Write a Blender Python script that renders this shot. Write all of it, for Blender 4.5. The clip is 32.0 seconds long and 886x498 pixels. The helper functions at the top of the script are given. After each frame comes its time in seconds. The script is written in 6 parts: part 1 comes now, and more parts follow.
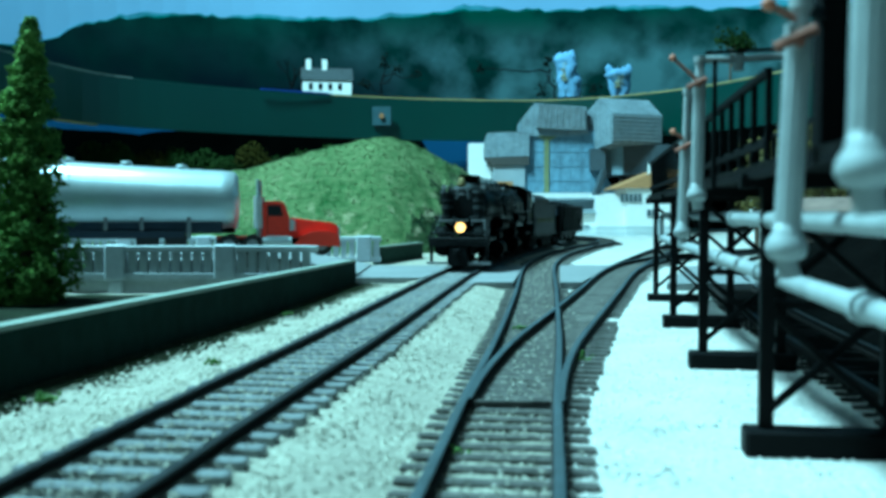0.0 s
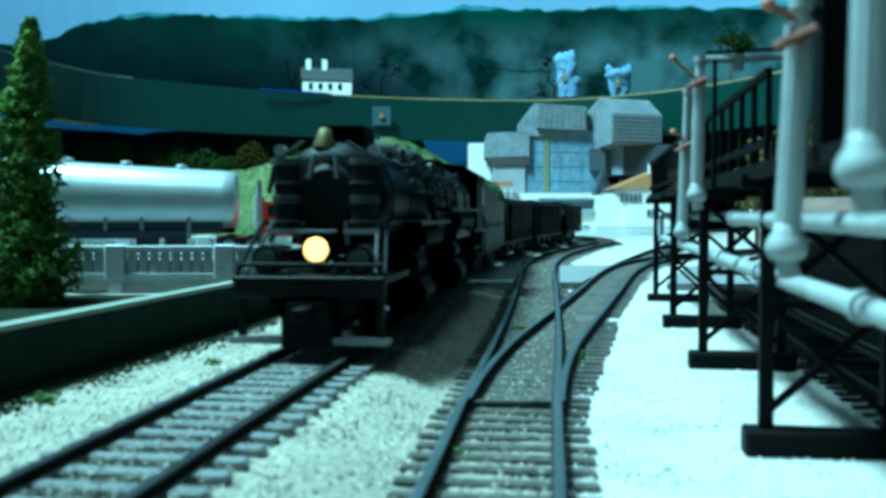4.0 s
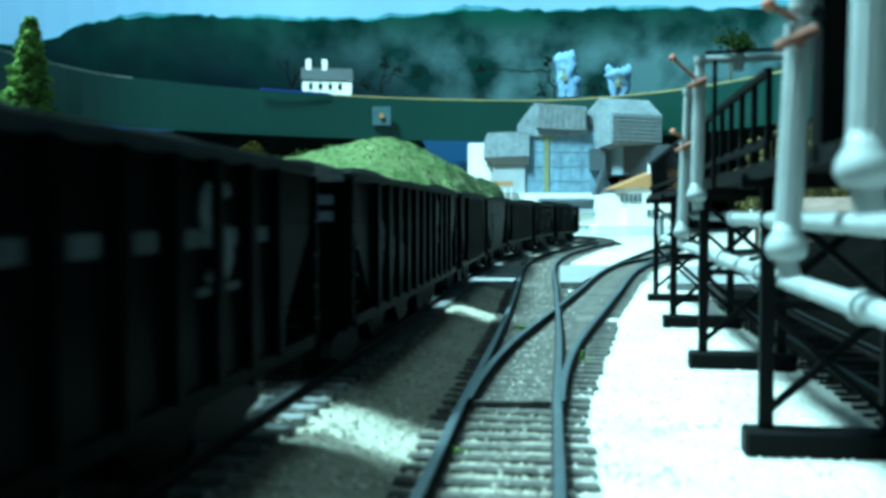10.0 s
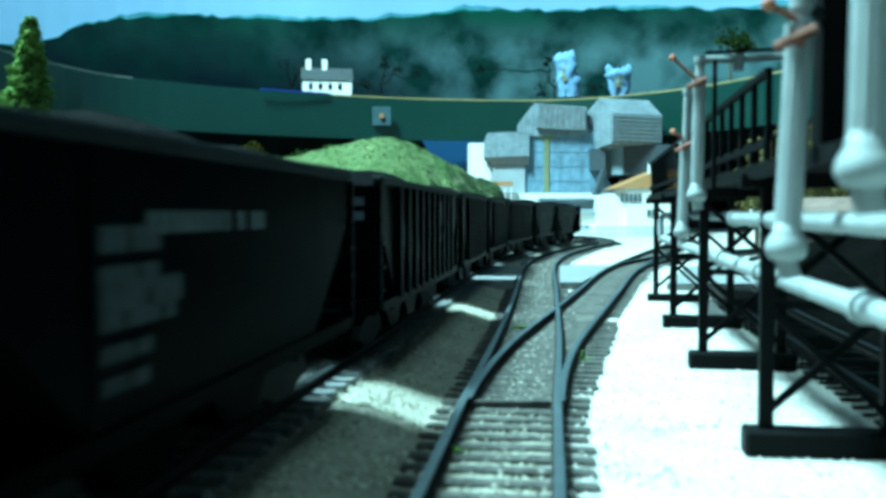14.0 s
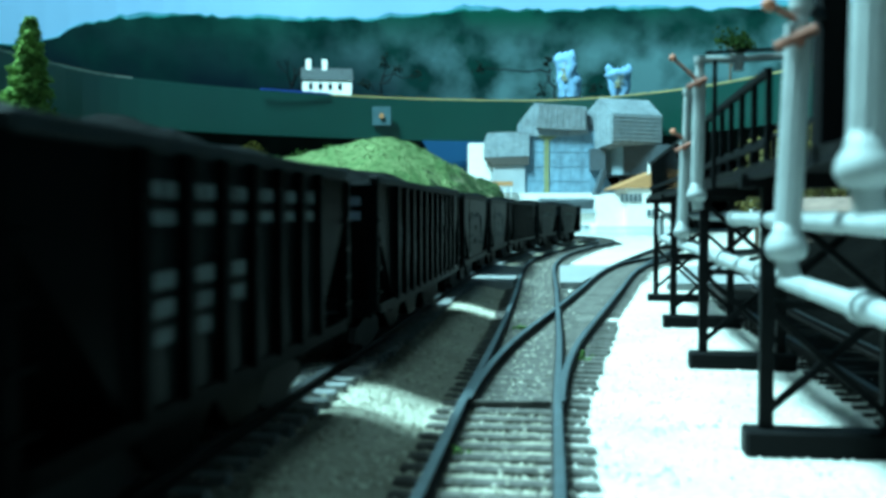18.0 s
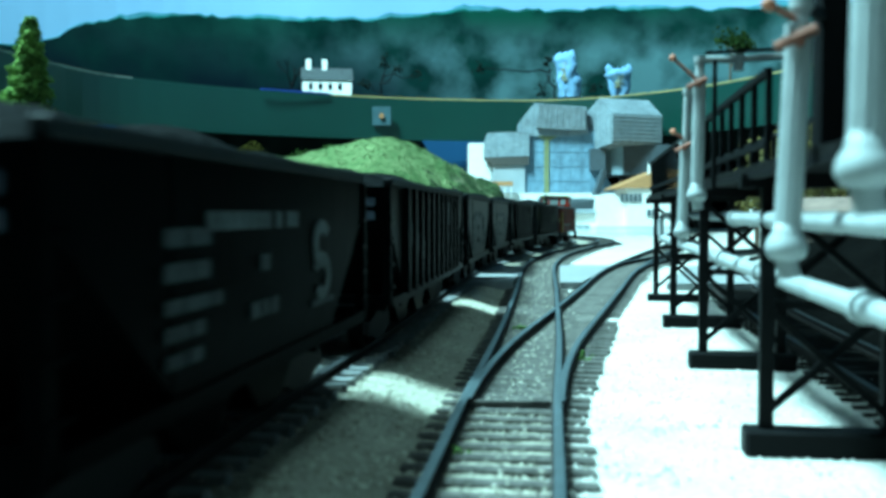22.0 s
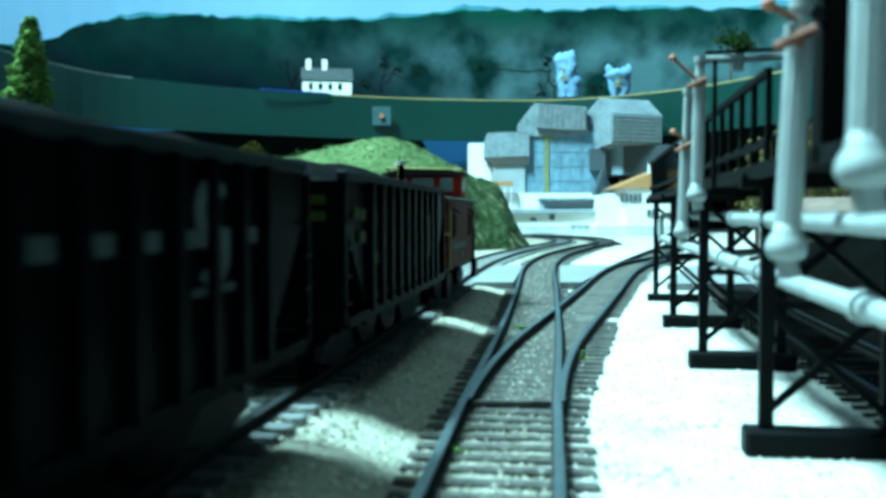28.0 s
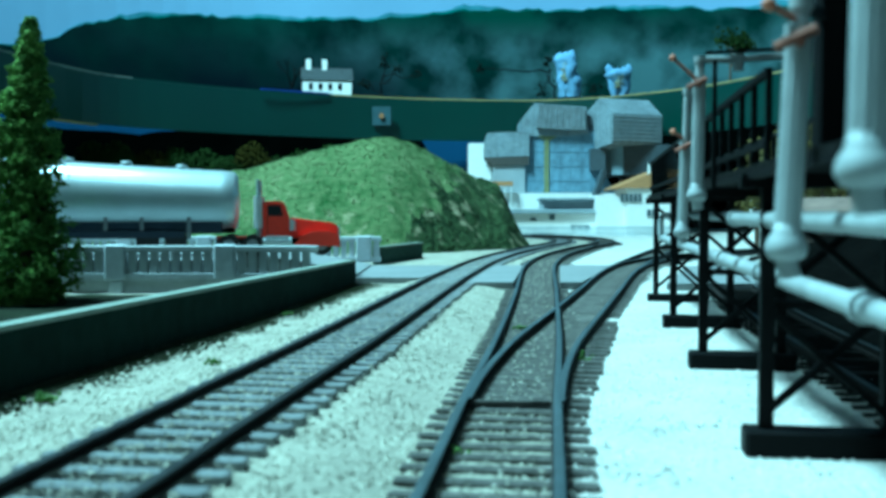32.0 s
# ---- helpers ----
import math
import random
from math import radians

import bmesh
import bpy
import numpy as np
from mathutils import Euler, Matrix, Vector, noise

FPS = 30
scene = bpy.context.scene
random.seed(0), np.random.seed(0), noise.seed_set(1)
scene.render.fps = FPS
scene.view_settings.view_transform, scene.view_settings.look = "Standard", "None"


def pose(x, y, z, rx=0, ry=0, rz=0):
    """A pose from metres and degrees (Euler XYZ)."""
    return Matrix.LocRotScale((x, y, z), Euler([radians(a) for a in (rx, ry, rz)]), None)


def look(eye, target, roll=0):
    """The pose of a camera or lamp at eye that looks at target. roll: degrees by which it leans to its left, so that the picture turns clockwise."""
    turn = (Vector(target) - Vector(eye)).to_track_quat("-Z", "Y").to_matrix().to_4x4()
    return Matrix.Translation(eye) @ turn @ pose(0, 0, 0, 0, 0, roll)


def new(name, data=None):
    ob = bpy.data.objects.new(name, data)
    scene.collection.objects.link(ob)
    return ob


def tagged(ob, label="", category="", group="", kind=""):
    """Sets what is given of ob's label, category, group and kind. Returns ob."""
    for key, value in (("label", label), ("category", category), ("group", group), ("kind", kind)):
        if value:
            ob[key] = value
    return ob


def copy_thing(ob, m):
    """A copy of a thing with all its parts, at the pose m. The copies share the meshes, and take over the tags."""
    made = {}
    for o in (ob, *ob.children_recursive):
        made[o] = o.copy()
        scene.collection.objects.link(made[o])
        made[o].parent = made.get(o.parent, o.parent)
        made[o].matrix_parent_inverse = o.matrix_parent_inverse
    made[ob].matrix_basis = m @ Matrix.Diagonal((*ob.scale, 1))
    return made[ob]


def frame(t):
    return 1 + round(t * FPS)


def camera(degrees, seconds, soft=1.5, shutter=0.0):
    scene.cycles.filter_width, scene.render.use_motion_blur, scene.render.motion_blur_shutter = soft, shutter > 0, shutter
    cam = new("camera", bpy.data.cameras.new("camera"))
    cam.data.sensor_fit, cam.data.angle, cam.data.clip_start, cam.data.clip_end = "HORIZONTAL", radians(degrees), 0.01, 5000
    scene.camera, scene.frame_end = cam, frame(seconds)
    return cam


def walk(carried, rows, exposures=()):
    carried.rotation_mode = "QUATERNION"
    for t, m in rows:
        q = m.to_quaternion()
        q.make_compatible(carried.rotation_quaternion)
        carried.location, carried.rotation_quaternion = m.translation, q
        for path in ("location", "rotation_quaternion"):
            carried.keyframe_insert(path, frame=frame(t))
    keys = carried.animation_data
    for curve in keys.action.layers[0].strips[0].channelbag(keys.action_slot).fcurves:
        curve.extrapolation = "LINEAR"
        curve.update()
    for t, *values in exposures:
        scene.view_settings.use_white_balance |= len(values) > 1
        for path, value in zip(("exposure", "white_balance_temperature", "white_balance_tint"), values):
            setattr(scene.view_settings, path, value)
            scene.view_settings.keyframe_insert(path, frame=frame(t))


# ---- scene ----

# A model railway, 1:87, built at its own size: rail gauge 16.5 mm, so one metre here is one metre of the layout.
# ---- camera ----
cam = camera(50.83, 32.0, 3.5, 0.6)
cam.data.dof.use_dof, cam.data.dof.focus_distance, cam.data.dof.aperture_fstop = True, 0.6, 42.0
EYE_Z = 0.0395
walk(cam, [(0.0, look((0, 0, EYE_Z), (0, 1, EYE_Z - 0.0388))), (32.0, look((0, 0, EYE_Z), (0, 1, EYE_Z - 0.0388)))],
     exposures=[(0.0, 0.0, 5300, 2), (3.5, 0.0, 5300, 2), (5.5, 0.66, 5850, 8), (30.45, 0.66, 5850, 8), (31.6, 0.0, 5300, 2), (32.0, 0.0, 5300, 2)])

# ---- light: lamps under the ceiling of the layout room ----
world = bpy.data.worlds.new("room_air")
scene.world = world
world.use_nodes = True
world.node_tree.nodes["Background"].inputs[0].default_value = (0.4, 0.8, 0.85, 1)
world.node_tree.nodes["Background"].inputs[1].default_value = 0.01


def ceiling_lamp(x, y, z, target, watts, sx, sy):
    data = bpy.data.lights.new("ceiling_lamp", "AREA")
    data.shape, data.size, data.size_y, data.energy, data.color = "RECTANGLE", sx, sy, watts, (0.56, 1.0, 0.98)
    ob = new("ceiling_lamp", data)
    ob.matrix_world = look((x, y, z), target)
    return ob


ceiling_lamp(-1.00, 0.48, 2.12, (0.1, 0.53, 0), 160, 0.50, 0.45)
ceiling_lamp(-0.20, -0.75, 2.12, (0.0, 0.6, 0), 8, 0.50, 0.45)

# ---- materials ----
MATS = {}


def mat(name, color, rough=0.7, metal=0.0, scale=300.0, amount=0.25, bump=0.0, color2=None, big=0.0, spec=0.5, vary=0.0):
    """A node material: two noises mix two tones, the fine one also gives relief. scale: cells a metre."""
    if name in MATS:
        return MATS[name]
    m = bpy.data.materials.new(name)
    m.use_nodes = True
    nt = m.node_tree
    b = nt.nodes["Principled BSDF"]
    b.inputs["Roughness"].default_value, b.inputs["Metallic"].default_value = rough, metal
    b.inputs["Specular IOR Level"].default_value = spec
    tc = nt.nodes.new("ShaderNodeTexCoord")
    n1 = nt.nodes.new("ShaderNodeTexNoise")
    n1.inputs["Scale"].default_value, n1.inputs["Detail"].default_value = scale, 4
    n2 = nt.nodes.new("ShaderNodeTexNoise")
    n2.inputs["Scale"].default_value, n2.inputs["Detail"].default_value = (big or scale / 9), 3
    nt.links.new(tc.outputs["Object"], n1.inputs["Vector"])
    nt.links.new(tc.outputs["Object"], n2.inputs["Vector"])
    add = nt.nodes.new("ShaderNodeMath")
    add.operation = "MULTIPLY_ADD"
    add.inputs[1].default_value = 0.5
    nt.links.new(n1.outputs["Fac"], add.inputs[0])
    half = nt.nodes.new("ShaderNodeMath")
    half.operation = "MULTIPLY"
    half.inputs[1].default_value = 0.5
    nt.links.new(n2.outputs["Fac"], half.inputs[0])
    nt.links.new(half.outputs[0], add.inputs[2])
    ramp = nt.nodes.new("ShaderNodeMapRange")
    ramp.inputs["From Min"].default_value, ramp.inputs["From Max"].default_value = 0.33, 0.67
    nt.links.new(add.outputs[0], ramp.inputs["Value"])
    fac = ramp.outputs[0]
    if vary:
        info = nt.nodes.new("ShaderNodeObjectInfo")
        va = nt.nodes.new("ShaderNodeMath")
        va.operation = "MULTIPLY_ADD"
        va.inputs[1].default_value = vary
        nt.links.new(info.outputs["Random"], va.inputs[0])
        nt.links.new(fac, va.inputs[2])
        fac = va.outputs[0]
    mix = nt.nodes.new("ShaderNodeMix")
    mix.data_type = "RGBA"
    c2 = color2 or [max(c * (1 - amount), 0) for c in color]
    c1 = color if color2 else [min(c * (1 + amount), 1) for c in color]
    mix.inputs["A"].default_value, mix.inputs["B"].default_value = (*c2, 1), (*c1, 1)
    nt.links.new(fac, mix.inputs["Factor"])
    nt.links.new(mix.outputs["Result"], b.inputs["Base Color"])
    if bump:
        bn = nt.nodes.new("ShaderNodeBump")
        bn.inputs["Strength"].default_value, bn.inputs["Distance"].default_value = 1.0, bump
        nt.links.new(n1.outputs["Fac"], bn.inputs["Height"])
        nt.links.new(bn.outputs["Normal"], b.inputs["Normal"])
    MATS[name] = m
    return m


def glow(name, color, strength):
    m = mat(name, color, 0.4)
    b = m.node_tree.nodes["Principled BSDF"]
    b.inputs["Emission Color"].default_value, b.inputs["Emission Strength"].default_value = (*color, 1), strength
    return m


BALLAST = mat("cream_ballast", (0.42, 0.40, 0.325), 0.95, 0, 700, bump=0.0007, color2=(0.20, 0.19, 0.15), big=60)
YARD = mat("white_gravel", (0.58, 0.57, 0.52), 0.95, 0, 700, bump=0.0005, color2=(0.40, 0.39, 0.36), big=45)
SHADE_VERGE = mat("shaded_verge", (0.015, 0.022, 0.011), 0.95, 0, 300, bump=0.001, color2=(0.003, 0.005, 0.003), big=40, spec=0.1)
STONE = mat("ballast_stone", (0.46, 0.44, 0.37), 0.95, 0, 900, 0.35, vary=0.0)
TIE = mat("weathered_tie", (0.20, 0.215, 0.22), 0.9, 0, 500, bump=0.0003, color2=(0.045, 0.05, 0.052), vary=0.35)
TIEDARK = mat("plastic_tie", (0.11, 0.105, 0.095), 0.85, 0, 420, bump=0.0003, color2=(0.012, 0.012, 0.011), vary=0.2)
BED = mat("dark_gravel", (0.14, 0.136, 0.12), 0.95, 0, 260, bump=0.0008, color2=(0.014, 0.0135, 0.012), big=60)
RAIL = mat("brown_rail", (0.012, 0.010, 0.009), 0.75, 0, 600, 0.3, spec=0.2)
RAILDARK = mat("dark_rail_head", (0.022, 0.026, 0.028), 0.55, 0.2, 300, 0.3, spec=0.2)
RAILTOP = mat("worn_rail_head", (0.075, 0.10, 0.112), 0.45, 0.35, 300, 0.3)
BLACK = mat("engine_black", (0.0008, 0.0010, 0.0011), 0.40, 0, 400, 0.4, bump=0.0001, spec=0.004)
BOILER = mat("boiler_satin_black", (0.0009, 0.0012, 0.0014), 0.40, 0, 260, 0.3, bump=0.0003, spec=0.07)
CARBLACK = mat("hopper_black", (0.0010, 0.0014, 0.0016), 0.30, 0, 250, 0.5, bump=0.00005, spec=0.0035)
CARGREY = mat("faded_hopper_black", (0.0010, 0.0016, 0.0018), 0.30, 0, 250, 0.4, bump=0.00005, spec=0.0018, big=40)
TENDERBLACK = mat("tender_satin_black", (0.0026, 0.0055, 0.0062), 0.30, 0, 250, 0.3, bump=0.00005, spec=0.0045)
DIMGOLD = mat("dim_gold_lettering", (0.034, 0.037, 0.004), 0.6, 0, 500, 0.35, spec=0.1)
PANELGREY = mat("mottled_panel_black", (0.0022, 0.0034, 0.0037), 0.32, 0, 120, 0.5, bump=0.00005, spec=0.015, big=30)
EMBLEM = mat("pale_emblem_paint", (0.085, 0.10, 0.10), 0.7, 0, 900, 0.4, spec=0.2)
# rim lighter than the car body, the lamp's sheen put into its colour
CHORD = mat("lit_car_rim", (0.0060, 0.0078, 0.0085), 0.6, 0, 250, 0.5, bump=0.00005, spec=0.05)
COAL = mat("coal", (0.0042, 0.0049, 0.0053), 0.8, 0, 900, 0.5, bump=0.0008, spec=0.03)
STEEL = mat("grey_steel", (0.24, 0.25, 0.26), 0.5, 0.3, 500, 0.2)
WHEELBLACK = mat("grimy_wheel", (0.0020, 0.0023, 0.0025), 0.7, 0, 500, 0.3, spec=0.008)
WHITE = mat("white_paint", (0.80, 0.80, 0.77), 0.6, 0, 120, 0.06)
LETTER = mat("faded_white_lettering", (0.042, 0.052, 0.054), 0.7, 0, 900, 0.5, spec=0.2)
YELLOW = mat("yellow_paint", (0.15, 0.135, 0.02), 0.6, 0, 500, 0.2)
RED = mat("caboose_red", (0.078, 0.0085, 0.004), 0.5, 0, 300, 0.25, spec=0.008, big=60)
TRUCKRED = mat("truck_red", (0.85, 0.040, 0.018), 0.4, 0, 300, 0.08)
CHROME = mat("polished_aluminium", (0.50, 0.57, 0.59), 0.34, 0.5, 60, 0.12, big=25)
CONCRETE = mat("concrete", (0.50, 0.54, 0.56), 0.9, 0, 300, 0.12, bump=0.0002)
ROAD = mat("grey_road", (0.20, 0.215, 0.22), 0.9, 0, 300, 0.15, bump=0.0002)
WALLGREEN = mat("dark_green_timber_wall", (0.0075, 0.020, 0.0155), 0.85, 0, 200, 0.35, bump=0.0003, spec=0.1, big=25)
WALLTOP = mat("grey_wall_cap", (0.20, 0.235, 0.20), 0.85, 0, 250, 0.22, big=40)
GRASS = mat("static_grass", (0.150, 0.195, 0.085), 0.95, 0, 130, bump=0.002, color2=(0.016, 0.062, 0.014), big=9, spec=0.1)
ROCK = mat("mossy_rock", (0.062, 0.098, 0.040), 0.95, 0, 170, bump=0.004, color2=(0.003, 0.012, 0.004), big=30, spec=0.1)
FASCIA = mat("dark_green_fascia", (0.0045, 0.033, 0.0255), 0.34, 0, 8, 0.15, spec=0.5)
EDGE = mat("raw_timber_edge", (0.30, 0.24, 0.09), 0.8, 0, 80, 0.2)
PIPE = mat("pale_grey_pipe", (0.33, 0.36, 0.365), 0.6, 0, 200, 0.2, bump=0.0001, big=60)
IRON = mat("black_ironwork", (0.0035, 0.004, 0.0045), 0.7, 0, 300, 0.3, spec=0.10)
DECK = mat("deck_timber", (0.005, 0.0052, 0.005), 0.85, 0, 300, 0.4, spec=0.1)
RUST = mat("rusty_valve", (0.27, 0.10, 0.065), 0.75, 0, 400, 0.35)
FOLIAGE = mat("conifer_foam", (0.21, 0.36, 0.080), 0.95, 0, 500, bump=0.001, color2=(0.016, 0.055, 0.012), big=110, vary=0.0, spec=0.1)
BUSH = mat("lichen_bush", (0.030, 0.058, 0.014), 0.95, 0, 200, color2=(0.003, 0.009, 0.0025), bump=0.002, big=14, vary=0.2, spec=0.05)
GOLDBUSH = mat("golden_lichen_bush", (0.055, 0.045, 0.008), 0.95, 0, 200, color2=(0.006, 0.012, 0.003), bump=0.002, big=14, spec=0.05)
BARK = mat("bark", (0.09, 0.06, 0.04), 0.9, 0, 300, 0.3)
SKY = mat("painted_sky", (0.215, 0.36, 0.53), 0.9, 0, 6, 0.08, big=2, spec=0.1)
HILLS = mat("painted_hills", (0.005, 0.030, 0.024), 0.95, 0, 22, color2=(0.001, 0.011, 0.010), big=5, spec=0.05)
LOWSKY = mat("painted_low_sky", (0.014, 0.058, 0.135), 0.9, 0, 6, 0.2, spec=0.1)
DARKHILL = mat("painted_dark_hills", (0.0008, 0.0014, 0.0012), 0.95, 0, 20, 0.4, spec=0.0)


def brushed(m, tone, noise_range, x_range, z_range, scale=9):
    """A tone brushed over a material in drifts, within ranges (from, to, low, high) of x and height."""
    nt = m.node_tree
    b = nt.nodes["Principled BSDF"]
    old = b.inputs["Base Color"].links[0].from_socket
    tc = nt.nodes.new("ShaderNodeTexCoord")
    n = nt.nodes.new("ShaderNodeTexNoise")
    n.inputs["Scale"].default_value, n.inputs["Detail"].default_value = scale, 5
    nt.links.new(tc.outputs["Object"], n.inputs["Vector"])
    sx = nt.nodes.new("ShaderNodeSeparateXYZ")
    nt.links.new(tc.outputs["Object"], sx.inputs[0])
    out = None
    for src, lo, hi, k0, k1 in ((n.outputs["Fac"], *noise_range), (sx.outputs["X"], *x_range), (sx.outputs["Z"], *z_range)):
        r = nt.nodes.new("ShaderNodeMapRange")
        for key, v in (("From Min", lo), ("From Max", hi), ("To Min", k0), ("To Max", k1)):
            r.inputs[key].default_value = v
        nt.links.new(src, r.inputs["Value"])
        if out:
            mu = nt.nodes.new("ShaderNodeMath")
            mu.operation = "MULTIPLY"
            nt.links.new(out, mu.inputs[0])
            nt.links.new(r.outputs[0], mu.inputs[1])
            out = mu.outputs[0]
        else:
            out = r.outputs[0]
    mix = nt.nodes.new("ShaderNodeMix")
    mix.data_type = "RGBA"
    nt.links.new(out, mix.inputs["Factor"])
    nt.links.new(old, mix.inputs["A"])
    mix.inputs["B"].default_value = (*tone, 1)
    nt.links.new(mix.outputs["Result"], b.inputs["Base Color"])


def sheeted(m, w, h, depth):
    """Fine joints of small cladding sheets, as relief and a darker line."""
    nt = m.node_tree
    b = nt.nodes["Principled BSDF"]
    old = b.inputs["Base Color"].links[0].from_socket
    tc = nt.nodes.new("ShaderNodeTexCoord")
    sx = nt.nodes.new("ShaderNodeSeparateXYZ")
    nt.links.new(tc.outputs["Object"], sx.inputs[0])
    add = nt.nodes.new("ShaderNodeMath")
    add.operation = "ADD"
    nt.links.new(sx.outputs["X"], add.inputs[0])
    nt.links.new(sx.outputs["Y"], add.inputs[1])
    cb = nt.nodes.new("ShaderNodeCombineXYZ")
    nt.links.new(add.outputs[0], cb.inputs[0])
    nt.links.new(sx.outputs["Z"], cb.inputs[1])
    br = nt.nodes.new("ShaderNodeTexBrick")
    for key, v in (("Scale", 1.0), ("Brick Width", w), ("Row Height", h), ("Mortar Size", h * .09), ("Mortar Smooth", 0.3), ("Bias", 0.0)):
        br.offset = 0.0
        br.inputs[key].default_value = v
    br.inputs["Color1"].default_value, br.inputs["Color2"].default_value, br.inputs["Mortar"].default_value = (1, 1, 1, 1), (.88, .90, .92, 1), (.66, .69, .72, 1)
    nt.links.new(cb.outputs[0], br.inputs["Vector"])
    mul = nt.nodes.new("ShaderNodeMix")
    mul.data_type, mul.blend_type = "RGBA", "MULTIPLY"
    mul.inputs["Factor"].default_value = 1.0
    nt.links.new(old, mul.inputs["A"])
    nt.links.new(br.outputs["Color"], mul.inputs["B"])
    nt.links.new(mul.outputs["Result"], b.inputs["Base Color"])
    bn = nt.nodes.new("ShaderNodeBump")
    bn.inputs["Distance"].default_value = depth
    bn.invert = True
    nt.links.new(br.outputs["Fac"], bn.inputs["Height"])
    nt.links.new(bn.outputs["Normal"], b.inputs["Normal"])


brushed(HILLS, (0.080, 0.155, 0.168), (.38, .62, 0, 1), (-.45, -.02, .06, 1), (.51, .40, 0, 1))
brushed(HILLS, (0.0015, 0.006, 0.010), (.30, .55, .45, 1), (.12, -.20, .15, 1), (.46, .33, 0, 1))
brushed(HILLS, (0.008, 0.058, 0.038), (.42, .60, 0, .8), (-.6, .1, .35, 1), (.43, .52, 0, 1))
brushed(GRASS, (0.27, 0.26, 0.15), (.56, .68, 0, .85), (-2, 2, 1, 1), (.085, .02, .1, 1), 75)
brushed(ROCK, (0.26, 0.24, 0.15), (.57, .70, 0, .85), (-2, 2, 1, 1), (.2, .0, 1, 1), 60)
# boiler top: patchy pale tone for dust, with the lamp's highlights painted in
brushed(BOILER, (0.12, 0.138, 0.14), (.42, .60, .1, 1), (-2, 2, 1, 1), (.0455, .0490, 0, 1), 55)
BLUEWALL = mat("blue_grey_sheet", (0.135, 0.235, 0.315), 0.8, 0, 110, 0.4, big=26)
GREYWALL = mat("grey_corrugated", (0.225, 0.275, 0.305), 0.7, 0, 120, 0.35, big=22)
sheeted(GREYWALL, .010, .0055, .0006)
DARKWALL = mat("dark_sheet", (0.05, 0.07, 0.085), 0.7, 0, 90, 0.25)
TAN = mat("tan_roof", (0.42, 0.21, 0.085), 0.85, 0, 120, 0.2)
SLATE = mat("slate_roof", (0.035, 0.045, 0.05), 0.8, 0, 200, 0.3)
GLASS = mat("dark_window", (0.012, 0.015, 0.018), 0.3, 0, 100, 0.2, spec=0.3)
ROOMWALL = mat("dim_plaster", (0.025, 0.026, 0.026), 0.95, 0, 5, 0.1)
EARTH = mat("shaded_dark_earth", (0.0018, 0.0018, 0.0016), 0.95, 0, 300, 0.5, bump=0.001, spec=0.02)
TYRE = mat("tyre_rubber", (0.015, 0.015, 0.015), 0.8, 0, 300, 0.2)

# ---- mesh helpers ----


def mesh_ob(name, verts, faces, material, parent=None, label="", smooth=False):
    me = bpy.data.meshes.new(name)
    me.from_pydata([tuple(v) for v in verts], [], faces)
    me.validate()
    for m in (material if isinstance(material, (list, tuple)) else [material]):
        me.materials.append(m)
    if smooth:
        for p in me.polygons:
            p.use_smooth = True
    ob = new(name, me)
    if parent:
        ob.parent = parent
    if label:
        tagged(ob, label)
    return ob


def part(name, bm, material, parent, label="", smooth=False):
    bmesh.ops.recalc_face_normals(bm, faces=bm.faces)
    me = bpy.data.meshes.new(name)
    bm.to_mesh(me)
    bm.free()
    for m in (material if isinstance(material, (list, tuple)) else [material]):
        me.materials.append(m)
    if smooth:
        for p in me.polygons:
            p.use_smooth = True
    ob = new(name, me)
    if parent:
        ob.parent = parent
    if label:
        tagged(ob, label)
    return ob


def thing(name, label, category, group="", kind="", at=None):
    ob = new(name)
    ob.empty_display_size = 0.01
    if at is not None:
        ob.matrix_world = at
    return tagged(ob, label, category, group, kind)


def box(bm, x0, x1, y0, y1, z0, z1, bevel=0.0, m=None):
    """A box, its corners optionally chamfered, optionally turned by m."""
    r = bmesh.ops.create_cube(bm, size=1)
    vs = r["verts"]
    for v in vs:
        v.co = Vector(((x0 + x1) / 2 + v.co.x * (x1 - x0), (y0 + y1) / 2 + v.co.y * (y1 - y0), (z0 + z1) / 2 + v.co.z * (z1 - z0)))
    if bevel:
        es = list({e for v in vs for e in v.link_edges})
        r = bmesh.ops.bevel(bm, geom=es, offset=bevel, segments=1, affect="EDGES")
        vs = list({v for f in r["faces"] for v in f.verts} | {v for v in vs if v.is_valid})
    if m is not None:
        bmesh.ops.transform(bm, matrix=m, verts=[v for v in vs if v.is_valid])
    return vs


def boxed(*a, **k):
    bm = bmesh.new()
    box(bm, *a, **k)
    return bm


def rod(bm, p, q, r, seg=10, r2=None):
    """A round bar from p to q."""
    p, q = Vector(p), Vector(q)
    d = q - p
    m = Matrix.Translation((p + q) / 2) @ d.to_track_quat("Z", "Y").to_matrix().to_4x4()
    bmesh.ops.create_cone(bm, cap_ends=True, segments=seg, radius1=r, radius2=r if r2 is None else r2, depth=d.length, matrix=m)


def rodded(p, q, r, seg=10, r2=None):
    bm = bmesh.new()
    rod(bm, p, q, r, seg, r2)
    return bm


def beam(bm, p, q, w):
    """A square bar from p to q."""
    p, q = Vector(p), Vector(q)
    d = q - p
    m = Matrix.Translation((p + q) / 2) @ d.to_track_quat("Z", "Y").to_matrix().to_4x4() @ Matrix.Diagonal((w, w, d.length, 1))
    bmesh.ops.create_cube(bm, size=1, matrix=m)


